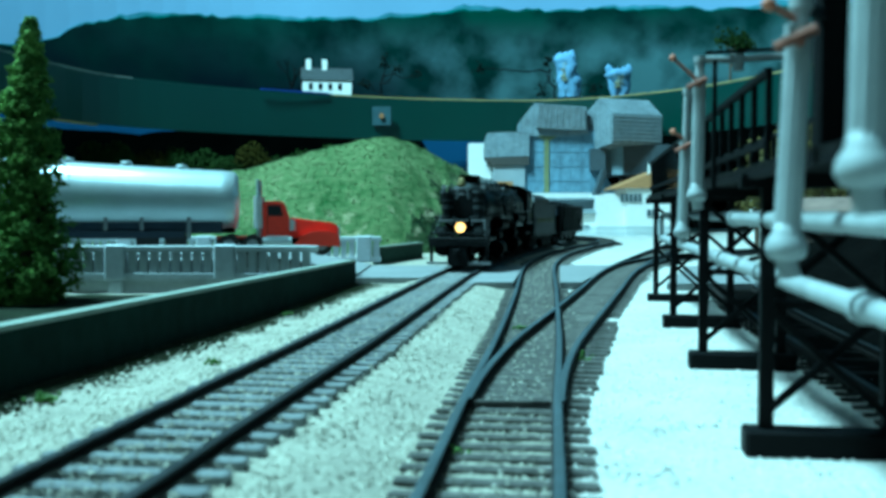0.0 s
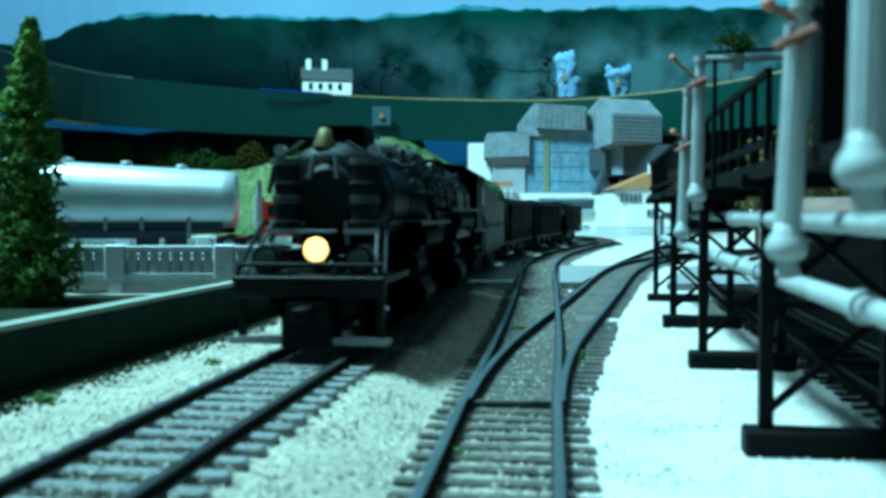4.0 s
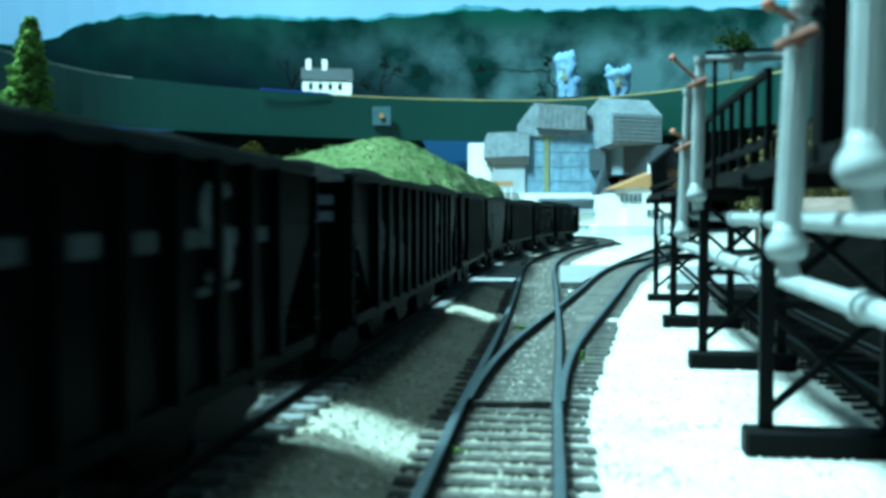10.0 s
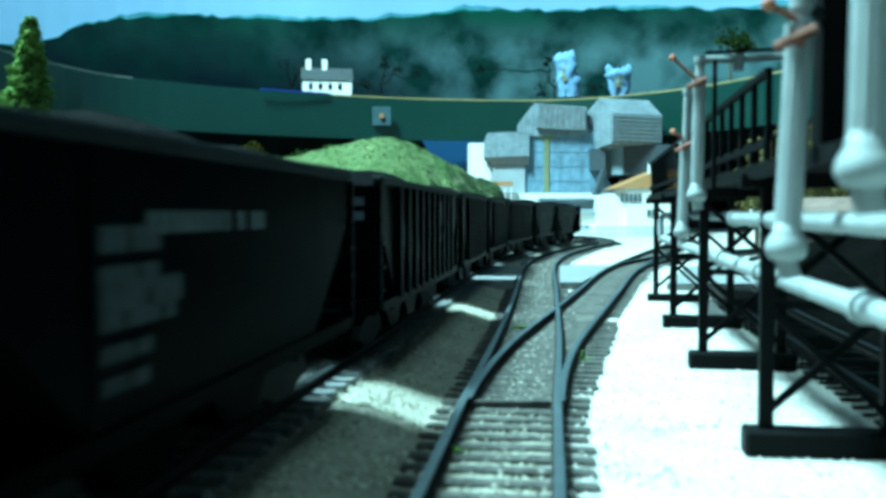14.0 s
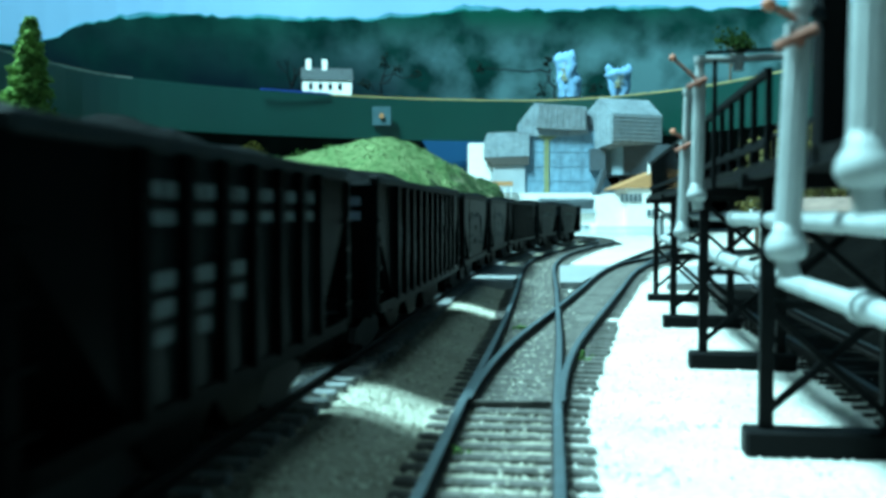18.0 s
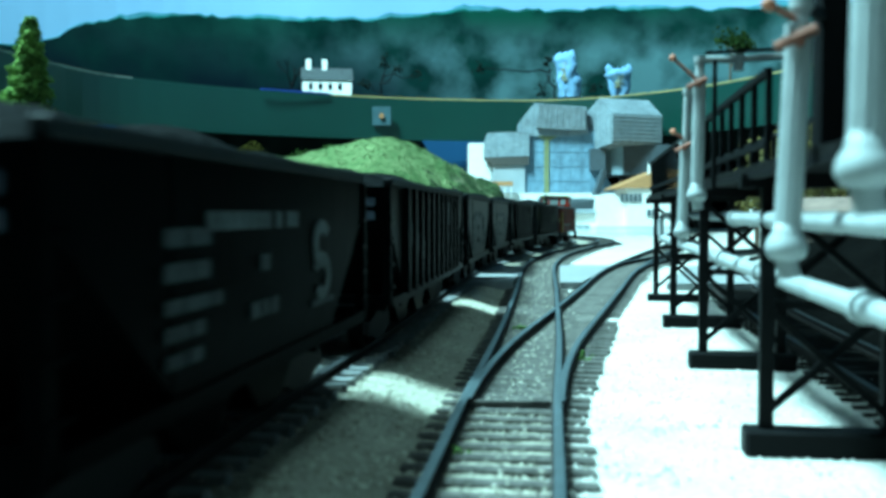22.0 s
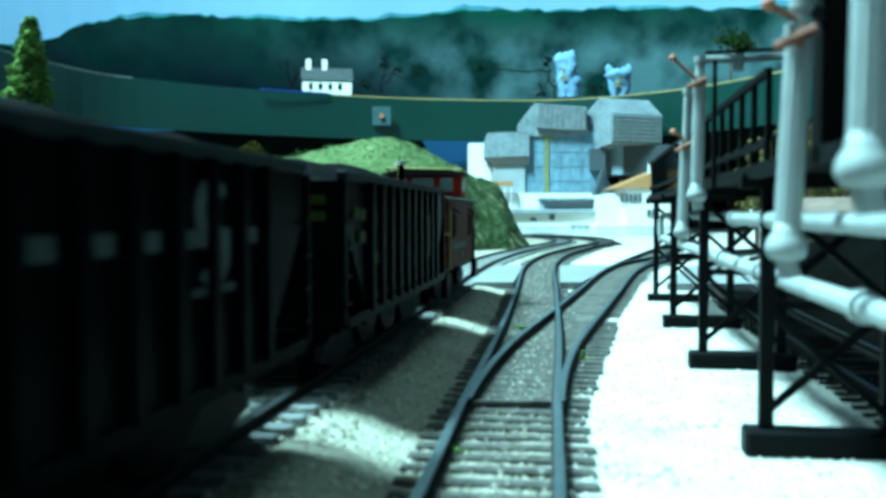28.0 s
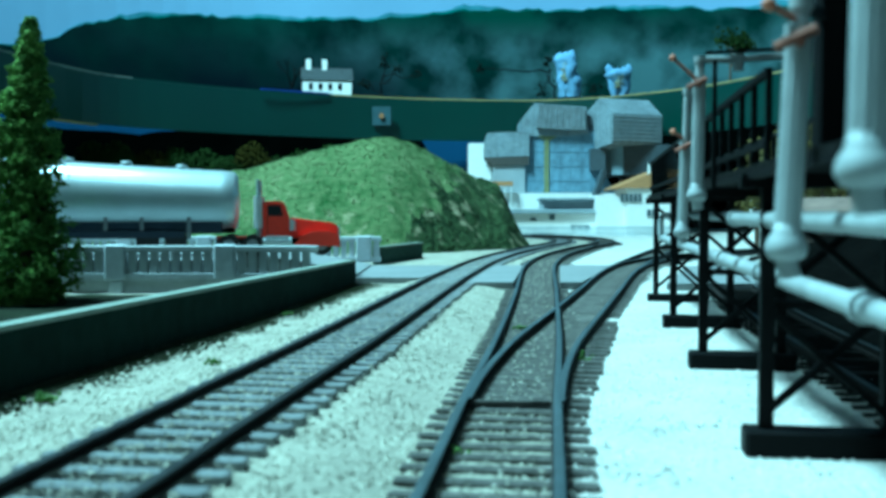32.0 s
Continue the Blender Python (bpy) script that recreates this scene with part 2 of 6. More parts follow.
def lathe(bm, prof, seg=14, m=None):
    """Turn (radius, z) round the z axis."""
    rings = []
    for r, z in prof:
        rings.append([bm.verts.new((r * math.cos(2 * math.pi * k / seg), r * math.sin(2 * math.pi * k / seg), z)) for k in range(seg)])
    for a, b in zip(rings, rings[1:]):
        for k in range(seg):
            bm.faces.new((a[k], a[(k + 1) % seg], b[(k + 1) % seg], b[k]))
    bm.faces.new(rings[0][::-1])
    bm.faces.new(rings[-1])
    if m is not None:
        bmesh.ops.transform(bm, matrix=m, verts=[v for ring in rings for v in ring])


def prism(bm, poly, axis, a, b):
    """Extrude a polygon (two coordinates) along axis 'x', 'y' or 'z' from a to b."""
    def at(u, v, w):
        return {"x": (w, u, v), "y": (u, w, v), "z": (u, v, w)}[axis]
    lo = [bm.verts.new(at(u, v, a)) for u, v in poly]
    hi = [bm.verts.new(at(u, v, b)) for u, v in poly]
    n = len(poly)
    for k in range(n):
        bm.faces.new((lo[k], lo[(k + 1) % n], hi[(k + 1) % n], hi[k]))
    bm.faces.new(lo[::-1])
    bm.faces.new(hi)


def prismed(*a):
    bm = bmesh.new()
    prism(bm, *a)
    return bm


def smooth01(a, b, x):
    t = min(max((x - a) / (b - a), 0.0), 1.0)
    return t * t * (3 - 2 * t)


class Line:
    """A smooth curve through plan points, addressed by its length."""

    def __init__(self, pts, n=3000):
        p = np.array(pts, float)
        k = np.concatenate([[0], np.cumsum(np.linalg.norm(np.diff(p, axis=0), axis=1) ** 0.5)])
        m = np.zeros_like(p)
        for i in range(len(p)):
            if 0 < i < len(p) - 1:
                h0, h1 = k[i] - k[i - 1], k[i + 1] - k[i]
                m[i] = ((p[i] - p[i - 1]) / h0 * h1 + (p[i + 1] - p[i]) / h1 * h0) / (h0 + h1)
            else:
                a, b = max(i - 1, 0), min(i + 1, len(p) - 1)
                m[i] = (p[b] - p[a]) / (k[b] - k[a])
        u = np.linspace(0, k[-1], n)
        j = np.clip(np.searchsorted(k, u, side="right") - 1, 0, len(p) - 2)
        h = (k[j + 1] - k[j])[:, None]
        t = (u - k[j])[:, None] / h
        self.c = (2 * t**3 - 3 * t**2 + 1) * p[j] + (t**3 - 2 * t**2 + t) * h * m[j] + (3 * t**2 - 2 * t**3) * p[j + 1] + (t**3 - t**2) * h * m[j + 1]
        self.s = np.concatenate([[0], np.cumsum(np.linalg.norm(np.diff(self.c, axis=0), axis=1))])
        i0 = int(np.argmin(abs(self.c[:, 1])))
        self.zero = self.s[i0]
        self.length = self.s[-1]

    def at(self, s):
        """The place s metres past the start."""
        return np.array([np.interp(s, self.s, self.c[:, 0]), np.interp(s, self.s, self.c[:, 1])])

    def way(self, s, e=0.004):
        d = self.at(min(s + e, self.length)) - self.at(max(s - e, 0))
        return d / np.linalg.norm(d)


# ---- plan of the tracks ----
MAIN = Line([(-.424, -3.0), (-.181, -1.0), (-.0584, 0), (-.0370, .163), (-.0265, .237), (-.0065, .397), (.0085, .512), (.035, .677), (.083, .880),
             (.128, 1.035), (.146, 1.130), (.140, 1.257), (.08, 1.40), (-.02, 1.47), (-.12, 1.50), (-.25, 1.56), (-.32, 1.70), (-.33, 1.90), (-.33, 4.6)], 9000)
SIDING = Line([(-.33, -3.0), (-.135, -1.2), (-.0085, 0), (.0066, .1244), (.0135, .183), (.0240, .265), (.0415, .415), (.060, .576), (.087, .723),
               (.137, .905), (.180, 1.035), (.197, 1.15), (.190, 1.26), (.135, 1.42), (.04, 1.52), (-.08, 1.56), (-.2, 1.62), (-.27, 1.75), (-.28, 2.05)])
SPUR = Line([(.0098, .150), (.0175, .205), (.028, .258), (.0445, .324), (.0715, .425), (.0988, .525), (.158, .715), (.225, .92), (.29, 1.13), (.33, 1.34)])
SPUR2 = Line([(.0988, .525), (.125, .603), (.17, .695), (.235, .785), (.33, .875), (.45, .95), (.7, 1.05)])
RACKTRACK = Line([(.020, -.30), (.0665, .0), (.0925, .153), (.112, .28), (.130, .39), (.152, .50), (.19, .62), (.26, .76), (.36, .86)])
ys = np.linspace(-3, 1.12, 800)
order = MAIN.c[:, 1] < 1.125
order &= np.arange(len(MAIN.c)) < np.argmax(MAIN.c[:, 1] > 1.125)
main_x = np.interp(ys, MAIN.c[order, 1], MAIN.c[order, 0])


def ground_z(x, y):
    """The main line lies on raised roadbed; further back the whole board is level with it."""
    near = 1 - smooth01(0.018, 0.036, abs(x - np.interp(y, ys, main_x)))
    return 0.004 * max(near, smooth01(0.32, 0.60, y))


# ---- structure: room and layout board ----
def build_ground():
    xs = np.unique(np.concatenate([np.linspace(-1.6, -0.25, 28), np.linspace(-0.25, 0.3, 140), np.linspace(0.3, 1.6, 28)]))
    yy = np.unique(np.concatenate([np.linspace(-3.3, 0.0, 40), np.linspace(0.0, 0.8, 160), np.linspace(0.8, 2.6, 60), np.linspace(2.6, 4.7, 24)]))
    verts = [(x, y, ground_z(x, y) + 0.0005 * noise.noise((x * 90, y * 90, 0))) for y in yy for x in xs]
    n = len(xs)
    faces = [(j * n + i, j * n + i + 1, (j + 1) * n + i + 1, (j + 1) * n + i) for j in range(len(yy) - 1) for i in range(n - 1)]
    ob = mesh_ob("ground", verts, faces, [BALLAST, YARD, SHADE_VERGE], smooth=True)
    # left of the wall a dark verge colour stands in for shaded ground
    verge = np.interp(yy, [-.12, .485], [-.152, -.0475])
    edge = np.interp(yy, SIDING.c[:1900, 1], SIDING.c[:1900, 0]) + .006
    ob.data.polygons.foreach_set("material_index", [1 if xs[i] > edge[j] else 2 if xs[i] < verge[j] - .003 and yy[j] < .43 else 0 for j in range(len(yy) - 1) for i in range(n - 1)])
    tagged(ob, "cream ballast and white gravel over the layout board", "ground", kind="structure")


build_ground()


def build_room():
    for name, a in (("wall_north", (-1.6, 1.6, 4.72, 4.80, -0.9, 2.3)), ("wall_south", (-1.6, 1.6, -3.4, -3.32, -0.9, 2.3)),
                    ("wall_west", (-1.68, -1.6, -3.4, 4.8, -0.9, 2.3)), ("wall_east", (1.6, 1.68, -3.4, 4.8, -0.9, 2.3))):
        tagged(part(name, boxed(*a), ROOMWALL, None), "dim plastered wall of the layout room", "wall", kind="structure")
    tagged(part("ceiling", boxed(-1.68, 1.68, -3.4, 4.8, 2.3, 2.36), ROOMWALL, None), "dim plastered ceiling of the layout room", "ceiling", kind="structure")


build_room()

# the curved front of the upper shelf, and the backdrop that follows it
SHELF = Line([(-.66, -.6), (-.64, .3), (-.61, .9), (-.585, 1.22), (-.565, 1.324), (-.525, 1.45), (-.373, 1.605), (-.19, 1.706), (.017, 1.772), (.232, 1.772), (.41, 1.627), (.52, 1.40), (.60, 1.1), (.66, .5)])
BACK = Line([(-1.10, -.6), (-1.10, .6), (-1.07, 1.2), (-.92, 1.75), (-.60, 2.10), (-.2, 2.22), (.3, 2.22), (.7, 2.05), (1.0, 1.6), (1.10, 1.0), (1.10, .2)])


def strip(line, z0, z1, thick, material, name, n=90, top=None, parent=None, span=(0, 1)):
    """An upright band along a plan line, with thickness behind it."""
    verts, faces = [], []
    for i in range(n + 1):
        s = line.length * (span[0] + (span[1] - span[0]) * i / n)
        p, w = line.at(s), line.way(s)
        q = p + thick * np.array([-w[1], w[0]])
        zt = top(s / line.length, p[0]) if top else z1
        zb = max(z0, 0.075) if abs(p[0] + .33) < .075 and p[1] > 1.9 else z0  # opening for the main line
        verts += [(p[0], p[1], zb), (p[0], p[1], zt), (q[0], q[1], zt), (q[0], q[1], zb)]
    for i in range(n):
        a, b = 4 * i, 4 * i + 4
        for k in range(4):
            faces.append((a + k, a + (k + 1) % 4, b + (k + 1) % 4, b + k))
    faces += [(0, 1, 2, 3), tuple(4 * n + k for k in (3, 2, 1, 0))]
    return mesh_ob(name, verts, faces, material, parent, smooth=False)


def build_backdrop():
    sky = strip(BACK, -0.02, 0.62, 0.012, SKY, "backdrop", 120)
    tagged(sky, "painted backdrop of pale blue sky behind the layout", "backdrop", kind="structure")

    def crest(u, x):
        base = float(np.interp(x, [-1.1, -.82, -.75, -.69, -.56, -.36, -.12, .08, .5, .8, 1.1], [.29, .375, .432, .457, .480, .484, .500, .520, .508, .47, .40]))
        return base - 0.012 * abs(noise.noise((u * 70, 3.1, 0))) - 0.010 * abs(noise.noise((u * 170, 1.7, 0))) + 0.004 * noise.noise((u * 620, 7, 0)) + .006
    inner = Line([tuple(BACK.at(s) + 0.006 * np.array([BACK.way(s)[1], -BACK.way(s)[0]])) for s in np.linspace(0, BACK.length, 60)])
    tagged(strip(inner, 0.20, 0, 0.004, HILLS, "painted_hills", 420, crest), "painted dark green wooded hills with misty grey patches", "backdrop", kind="structure")
    haze = Line([tuple(BACK.at(s) + 0.0035 * np.array([BACK.way(s)[1], -BACK.way(s)[0]])) for s in np.linspace(0, BACK.length, 60)])
    for tint, up, seed in (((0.020, 0.130, 0.115), .004, 2.2), ((0.075, 0.22, 0.28), .009, 6.6)):
        def fringe(u, x):
            return crest(u, x) + up * (.35 + 2.2 * abs(noise.noise((u * 40, seed, 0)))) + .003 * noise.noise((u * 400, seed, 4))
        tagged(strip(haze, 0.20, 0, 0.0012, mat("painted_haze_%d" % (up * 1000), tint, 0.95, 0, 60, 0.35, spec=0.05), "painted_treetops", 420, fringe), "hazy teal treetops brushed along the painted ridge", "backdrop", kind="structure")
        haze = Line([tuple(BACK.at(s) + 0.0015 * np.array([BACK.way(s)[1], -BACK.way(s)[0]])) for s in np.linspace(0, BACK.length, 60)])
    low = Line([tuple(BACK.at(s) + 0.02 * np.array([BACK.way(s)[1], -BACK.way(s)[0]])) for s in np.linspace(0, BACK.length, 60)])
    tagged(strip(low, -0.01, 0.235, 0.006, LOWSKY, "lower_backdrop", 120), "deep blue painted lower backdrop under the shelf", "backdrop", kind="structure")

    def crest2(u, x):
        return 0.211 + .016 * smooth01(-.66, -.54, x) - 0.10 * smooth01(-.06, -.005, x) + .11 * smooth01(.15, .42, x) + 0.006 * noise.noise((u * 60, 9.1, 0)) + 0.005 * noise.noise((u * 150, 2.7, 0))
    low2 = Line([tuple(BACK.at(s) + 0.03 * np.array([BACK.way(s)[1], -BACK.way(s)[0]])) for s in np.linspace(0, BACK.length, 60)])
    tagged(strip(low2, -0.01, 0, 0.004, DARKHILL, "lower_painted_hills", 260, crest2), "black painted hill silhouettes on the lower backdrop", "backdrop", kind="structure")


build_backdrop()


def build_shelf():
    shelf = thing("upper_shelf", "curved upper shelf with dark green fascia and raw timber edge", "shelf", kind="structure")
    strip(SHELF, 0.176, 0.252, 0.006, FASCIA, "fascia", 120, parent=shelf)
    def along(x, y):
        """The share of the shelf's front that lies before a place."""
        return float(SHELF.s[np.argmin(np.hypot(SHELF.c[:, 0] - x, SHELF.c[:, 1] - y))] / SHELF.length)
    u0, u1 = along(-.49, 1.49), along(-.20, 1.70)
    strip(SHELF, 0.2522, 0.2555, 0.012, mat("scuffed_edge", (0.16, 0.20, 0.19), 0.6, 0, 60, 0.6, spec=0.4, big=9), "scuffed_edge", 60, parent=shelf, span=(0, u0))
    strip(SHELF, 0.2522, 0.2550, 0.012, FASCIA, "painted_edge", 30, parent=shelf, span=(u0, u1))
    strip(SHELF, 0.2522, 0.2546, 0.012, EDGE, "timber_edge", 90, parent=shelf, span=(u1, 1))
    strip(SHELF, 0.1735, 0.1758, 0.008, EDGE, "lower_timber_edge", 40, parent=shelf, span=(along(-.63, .6), along(-.53, 1.44)))
    n = 60
    verts, faces = [], []
    for i in range(n + 1):
        s = SHELF.length * i / n
        p, w = SHELF.at(s), SHELF.way(s)
        for off in (0.012, 0.36):
            q = p + off * np.array([-w[1], w[0]])
            q = np.array([min(max(q[0], -1.08), 1.08), min(q[1], 2.195)])
            verts += [(q[0], q[1], 0.246), (q[0], q[1], 0.2535)]
    for i in range(n):
        a, b = 4 * i, 4 * i + 4
        faces += [(a, b, b + 2, a + 2), (a + 1, a + 3, b + 3, b + 1), (a, a + 1, b + 1, b), (a + 2, b + 2, b + 3, a + 3)]
    mesh_ob("shelf_board", verts, faces, DARKHILL, shelf)
    bm = bmesh.new()
    a, b = Vector((-.318, 1.633, .2548)), Vector((-.206, 1.694, .2548))
    beam(bm, a, b, .0026)
    tagged(part("blue_tape", bm, mat("blue_tape", (0.01, 0.03, 0.22), 0.5), shelf), "strip of blue masking tape")
    # the small framed switch plate on the fascia
    plate = thing("switch_plate", "small blue-grey square switch plate with orange knob on the fascia", "switch", at=Matrix.Translation((-.113, 1.728, 0.2175)))
    part("plate", boxed(-.0175, .0175, -.003, 0.0, -.0175, .0175, 0.001), mat("plate_blue", (0.035, 0.075, 0.09), 0.4, 0, 90, 0.2), plate)
    part("knob", rodded((0, -.003, 0), (0, -.009, 0), .0045, 12), mat("knob_orange", (0.28, 0.12, 0.04), 0.5), plate, "orange knob")


build_shelf()

# ---- tracks ----
tie_bm = boxed(-.0149, .0149, -.00145, .00145, -.0022, 0.0, 0.0003)
tie_mesh = bpy.data.meshes.new("tie")
bmesh.ops.recalc_face_normals(tie_bm, faces=tie_bm.faces)
tie_bm.to_mesh(tie_mesh)
tie_bm.free()
tie_mesh.materials.append(TIE)
tie_dark = tie_mesh.copy()
tie_dark.materials.clear()
tie_dark.materials.append(TIEDARK)
tie_black = tie_mesh.copy()
tie_black.materials.clear()
tie_black.materials.append(mat("near_black_tie", (0.016, 0.015, 0.013), 0.8, 0, 420, 0.5, bump=0.0003, spec=0.1, vary=0.2))


def rail_z(x, y):
    return ground_z(x, y) + 0.0035


def sweep_rail(line, off, s0, s1, parent, drop=0.0, head=RAILTOP, low=1.0):
    prof = [(-.0012, -.0025), (.0012, -.0025), (.0012, -.0020), (.0004, -.0017), (.0004, -.0009), (.00078, -.0007), (.00078, -.0001), (.0005, 0), (-.0005, 0), (-.00078, -.0001), (-.00078, -.0007), (-.0004, -.0009), (-.0004, -.0017), (-.0012, -.0020)]
    n = max(int((s1 - s0) / 0.006), 4)
    verts, faces, idx = [], [], []
    k = len(prof)
    for i in range(n + 1):
        s = s0 + (s1 - s0) * i / n
        p, w = line.at(s), line.way(s)
        r = np.array([w[1], -w[0]])
        z = rail_z(*p) - drop
        for a, b in prof:
            q = p + (off + a) * r
            verts.append((q[0], q[1], z + b * low))
    for i in range(n):
        for j in range(k):
            faces.append((i * k + j, i * k + (j + 1) % k, (i + 1) * k + (j + 1) % k, (i + 1) * k + j))
            idx.append(1 if 6 <= j <= 8 else 0)
    faces += [tuple(range(k)), tuple(n * k + j for j in reversed(range(k)))]
    idx += [0, 0]
    ob = mesh_ob("rail", verts, faces, [RAIL, head], parent)
    ob.data.polygons.foreach_set("material_index", idx)
    return ob


def build_track(line, name, label, s0, s1, pitch=0.0070, mesh=tie_mesh, near=(0.05, 0.78), skip=None, wide=None, rails=((-.0091, 0), (.0091, 0)), drop=0.0, head=RAILTOP, low=1.0):
    track = thing(name, label, "railway track", kind="structure")
    for off, cut in rails:
        sweep_rail(line, off, s0 + cut, s1, track, drop, head, low)
    rng = random.Random(len(name))
    far_v, far_f = [], []
    s = s0
    while s < s1:
        p, w = line.at(s), line.way(s)
        s += pitch * rng.uniform(0.94, 1.06)
        if skip and skip(p):
            continue
        ang = math.atan2(-w[0], w[1]) + rng.gauss(0, 0.012)
        z = rail_z(*p) - 0.0025 * low - drop + rng.uniform(-.0002, 0)
        shift, grow = wide(p) if wide else (0, 1)
        m = Matrix.Translation((p[0], p[1], z)) @ Matrix.Rotation(ang, 4, "Z") @ Matrix.Translation((shift + rng.gauss(0, .0003), 0, 0)) @ Matrix.Diagonal((grow, rng.uniform(0.85, 1.1), 1, 1))
        if near[0] < p[1] < near[1]:
            t = new("tie", mesh)
            t.parent = track
            t.matrix_world = m
        else:
            b = len(far_v)
            far_v += [m @ Vector(c) for c in ((-.0149, -.00145, 0), (.0149, -.00145, 0), (.0149, .00145, 0), (-.0149, .00145, 0), (-.0149, -.00145, -.002), (.0149, -.00145, -.002), (.0149, .00145, -.002), (-.0149, .00145, -.002))]
            far_f += [tuple(b + k for k in f) for f in ((0, 1, 2, 3), (0, 4, 5, 1), (1, 5, 6, 2), (2, 6, 7, 3), (3, 7, 4, 0))]
    if far_v:
        tagged(mesh_ob("far_ties", far_v, far_f, mesh.materials[0], track), kind="stuff")
    return track


build_track(MAIN, "main_track", "weathered main line track on raised pale roadbed", MAIN.zero - 2.9, MAIN.zero + 4.0, head=RAILDARK, low=0.66)


def siding_wide(p):
    if 0.185 < p[1] < 0.34:
        g = 1 + 0.55 * (p[1] - 0.185) / 0.155
        return 0.0149 * (g - 1), g
    return 0, 1


build_track(SIDING, "siding_track", "weathered siding track with brown rails", SIDING.zero - 2.4, SIDING.length - 0.01, mesh=tie_dark, wide=siding_wide, drop=0.0)
build_track(SPUR, "spur_track", "spur track that leaves the siding at a turnout", 0.03, SPUR.length, mesh=tie_dark, skip=lambda p: p[1] < 0.345, drop=0.00012)
build_track(SPUR2, "second_spur_track", "second spur curving away behind the loading rack", 0.02, SPUR2.length, mesh=tie_dark, skip=lambda p: p[1] < 0.63, drop=0.00024)
build_track(RACKTRACK, "rack_track", "track running beside the loading rack", 0.0, RACKTRACK.length, mesh=tie_black, drop=0.00036, skip=lambda p: p[1] > 0.66, head=RAILDARK)


def build_bed(line, s0, s1, half, soil=None, ragged=.07, label="dark oil-stained gravel bed under the track"):
    """Dark stained gravel under the ties, with ragged edges."""
    n = int((s1 - s0) / .004)
    verts, faces = [], []
    for i in range(n + 1):
        s = s0 + (s1 - s0) * i / n
        p, w = line.at(s), line.way(s)
        r = np.array([w[1], -w[0]])
        for k in range(5):
            off = half * (1 + (.38 * float(smooth01(.36, .52, p[1])) if ragged < .5 else 0)) * (k / 2 - 1) * (1 + (ragged * noise.noise((s * 300, k, half)) if k in (0, 4) else 0))
            q = p + off * r
            verts.append((q[0], q[1], ground_z(*p) + (.0006 if k in (1, 2, 3) else -.0004) + .0003 * noise.noise((s * 200, k * 5, 1))))
    for i in range(n):
        for k in range(4):
            a = i * 5 + k
            faces.append((a, a + 1, a + 6, a + 5))
    tagged(mesh_ob("track_bed", verts, faces, soil or BED, smooth=True), label, "track bed", kind="structure")


build_bed(SIDING, SIDING.zero + .183, SIDING.length - .05, .0166)
build_bed(MAIN, MAIN.zero + .66, MAIN.zero + 1.75, .0135)
build_bed(SPUR, .10, SPUR.length, .0150)
build_bed(SPUR2, .05, SPUR2.length, .0150)
# rack bed in the bank's near-black earth, deck shade included in the colour
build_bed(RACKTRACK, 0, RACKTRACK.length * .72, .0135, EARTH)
# dark strip at the wall's foot, painted where the wall's shadow falls
FOOT = Line([(-.1475, -.12), (-.0430, .485)])
build_bed(FOOT, .02, FOOT.length - .01, .0042, SHADE_VERGE, .6, "dark soil along the foot of the wall, the wall's shadow painted in")
# the cover plate of the turnout's throw bar
part("throw_bar", boxed(.0025, .0215, .1840, .1852, .0008, .0022, 0.0002), TIEDARK, bpy.data.objects["siding_track"], "dark throw bar of the turnout")


def speckled(m, dark, light):
    """Each loose stone takes a tone of its own."""
    nt = m.node_tree
    g = nt.nodes.new("ShaderNodeNewGeometry")
    mix = nt.nodes.new("ShaderNodeMix")
    mix.data_type = "RGBA"
    mix.inputs["A"].default_value, mix.inputs["B"].default_value = (*dark, 1), (*light, 1)
    nt.links.new(g.outputs["Random Per Island"], mix.inputs["Factor"])
    nt.links.new(mix.outputs["Result"], nt.nodes["Principled BSDF"].inputs["Base Color"])
    return m


def stone_heap(name, label, material, spots, seed):
    """Loose stones, five-cornered, at (x, y, z, r)."""
    rng = random.Random(seed)
    v, f = [], []
    octa = [((1, 0, 0), (-1, 0, 0), (0, 1, 0), (0, -1, 0), (0, 0, 1)), ((0, 2, 4), (2, 1, 4), (1, 3, 4), (3, 0, 4))]
    for x, y, z, r in spots:
        a = rng.uniform(0, 6.28)
        b = len(v)
        for c in octa[0]:
            k = rng.uniform(.6, 1.2) * r
            v.append((x + k * (c[0] * math.cos(a) - c[1] * math.sin(a)), y + k * (c[0] * math.sin(a) + c[1] * math.cos(a)), z - .0001 + .8 * k * c[2]))
        f += [tuple(b + k for k in q) for q in octa[1]]
    tagged(mesh_ob(name, v, f, material), label, "ballast", kind="stuff")


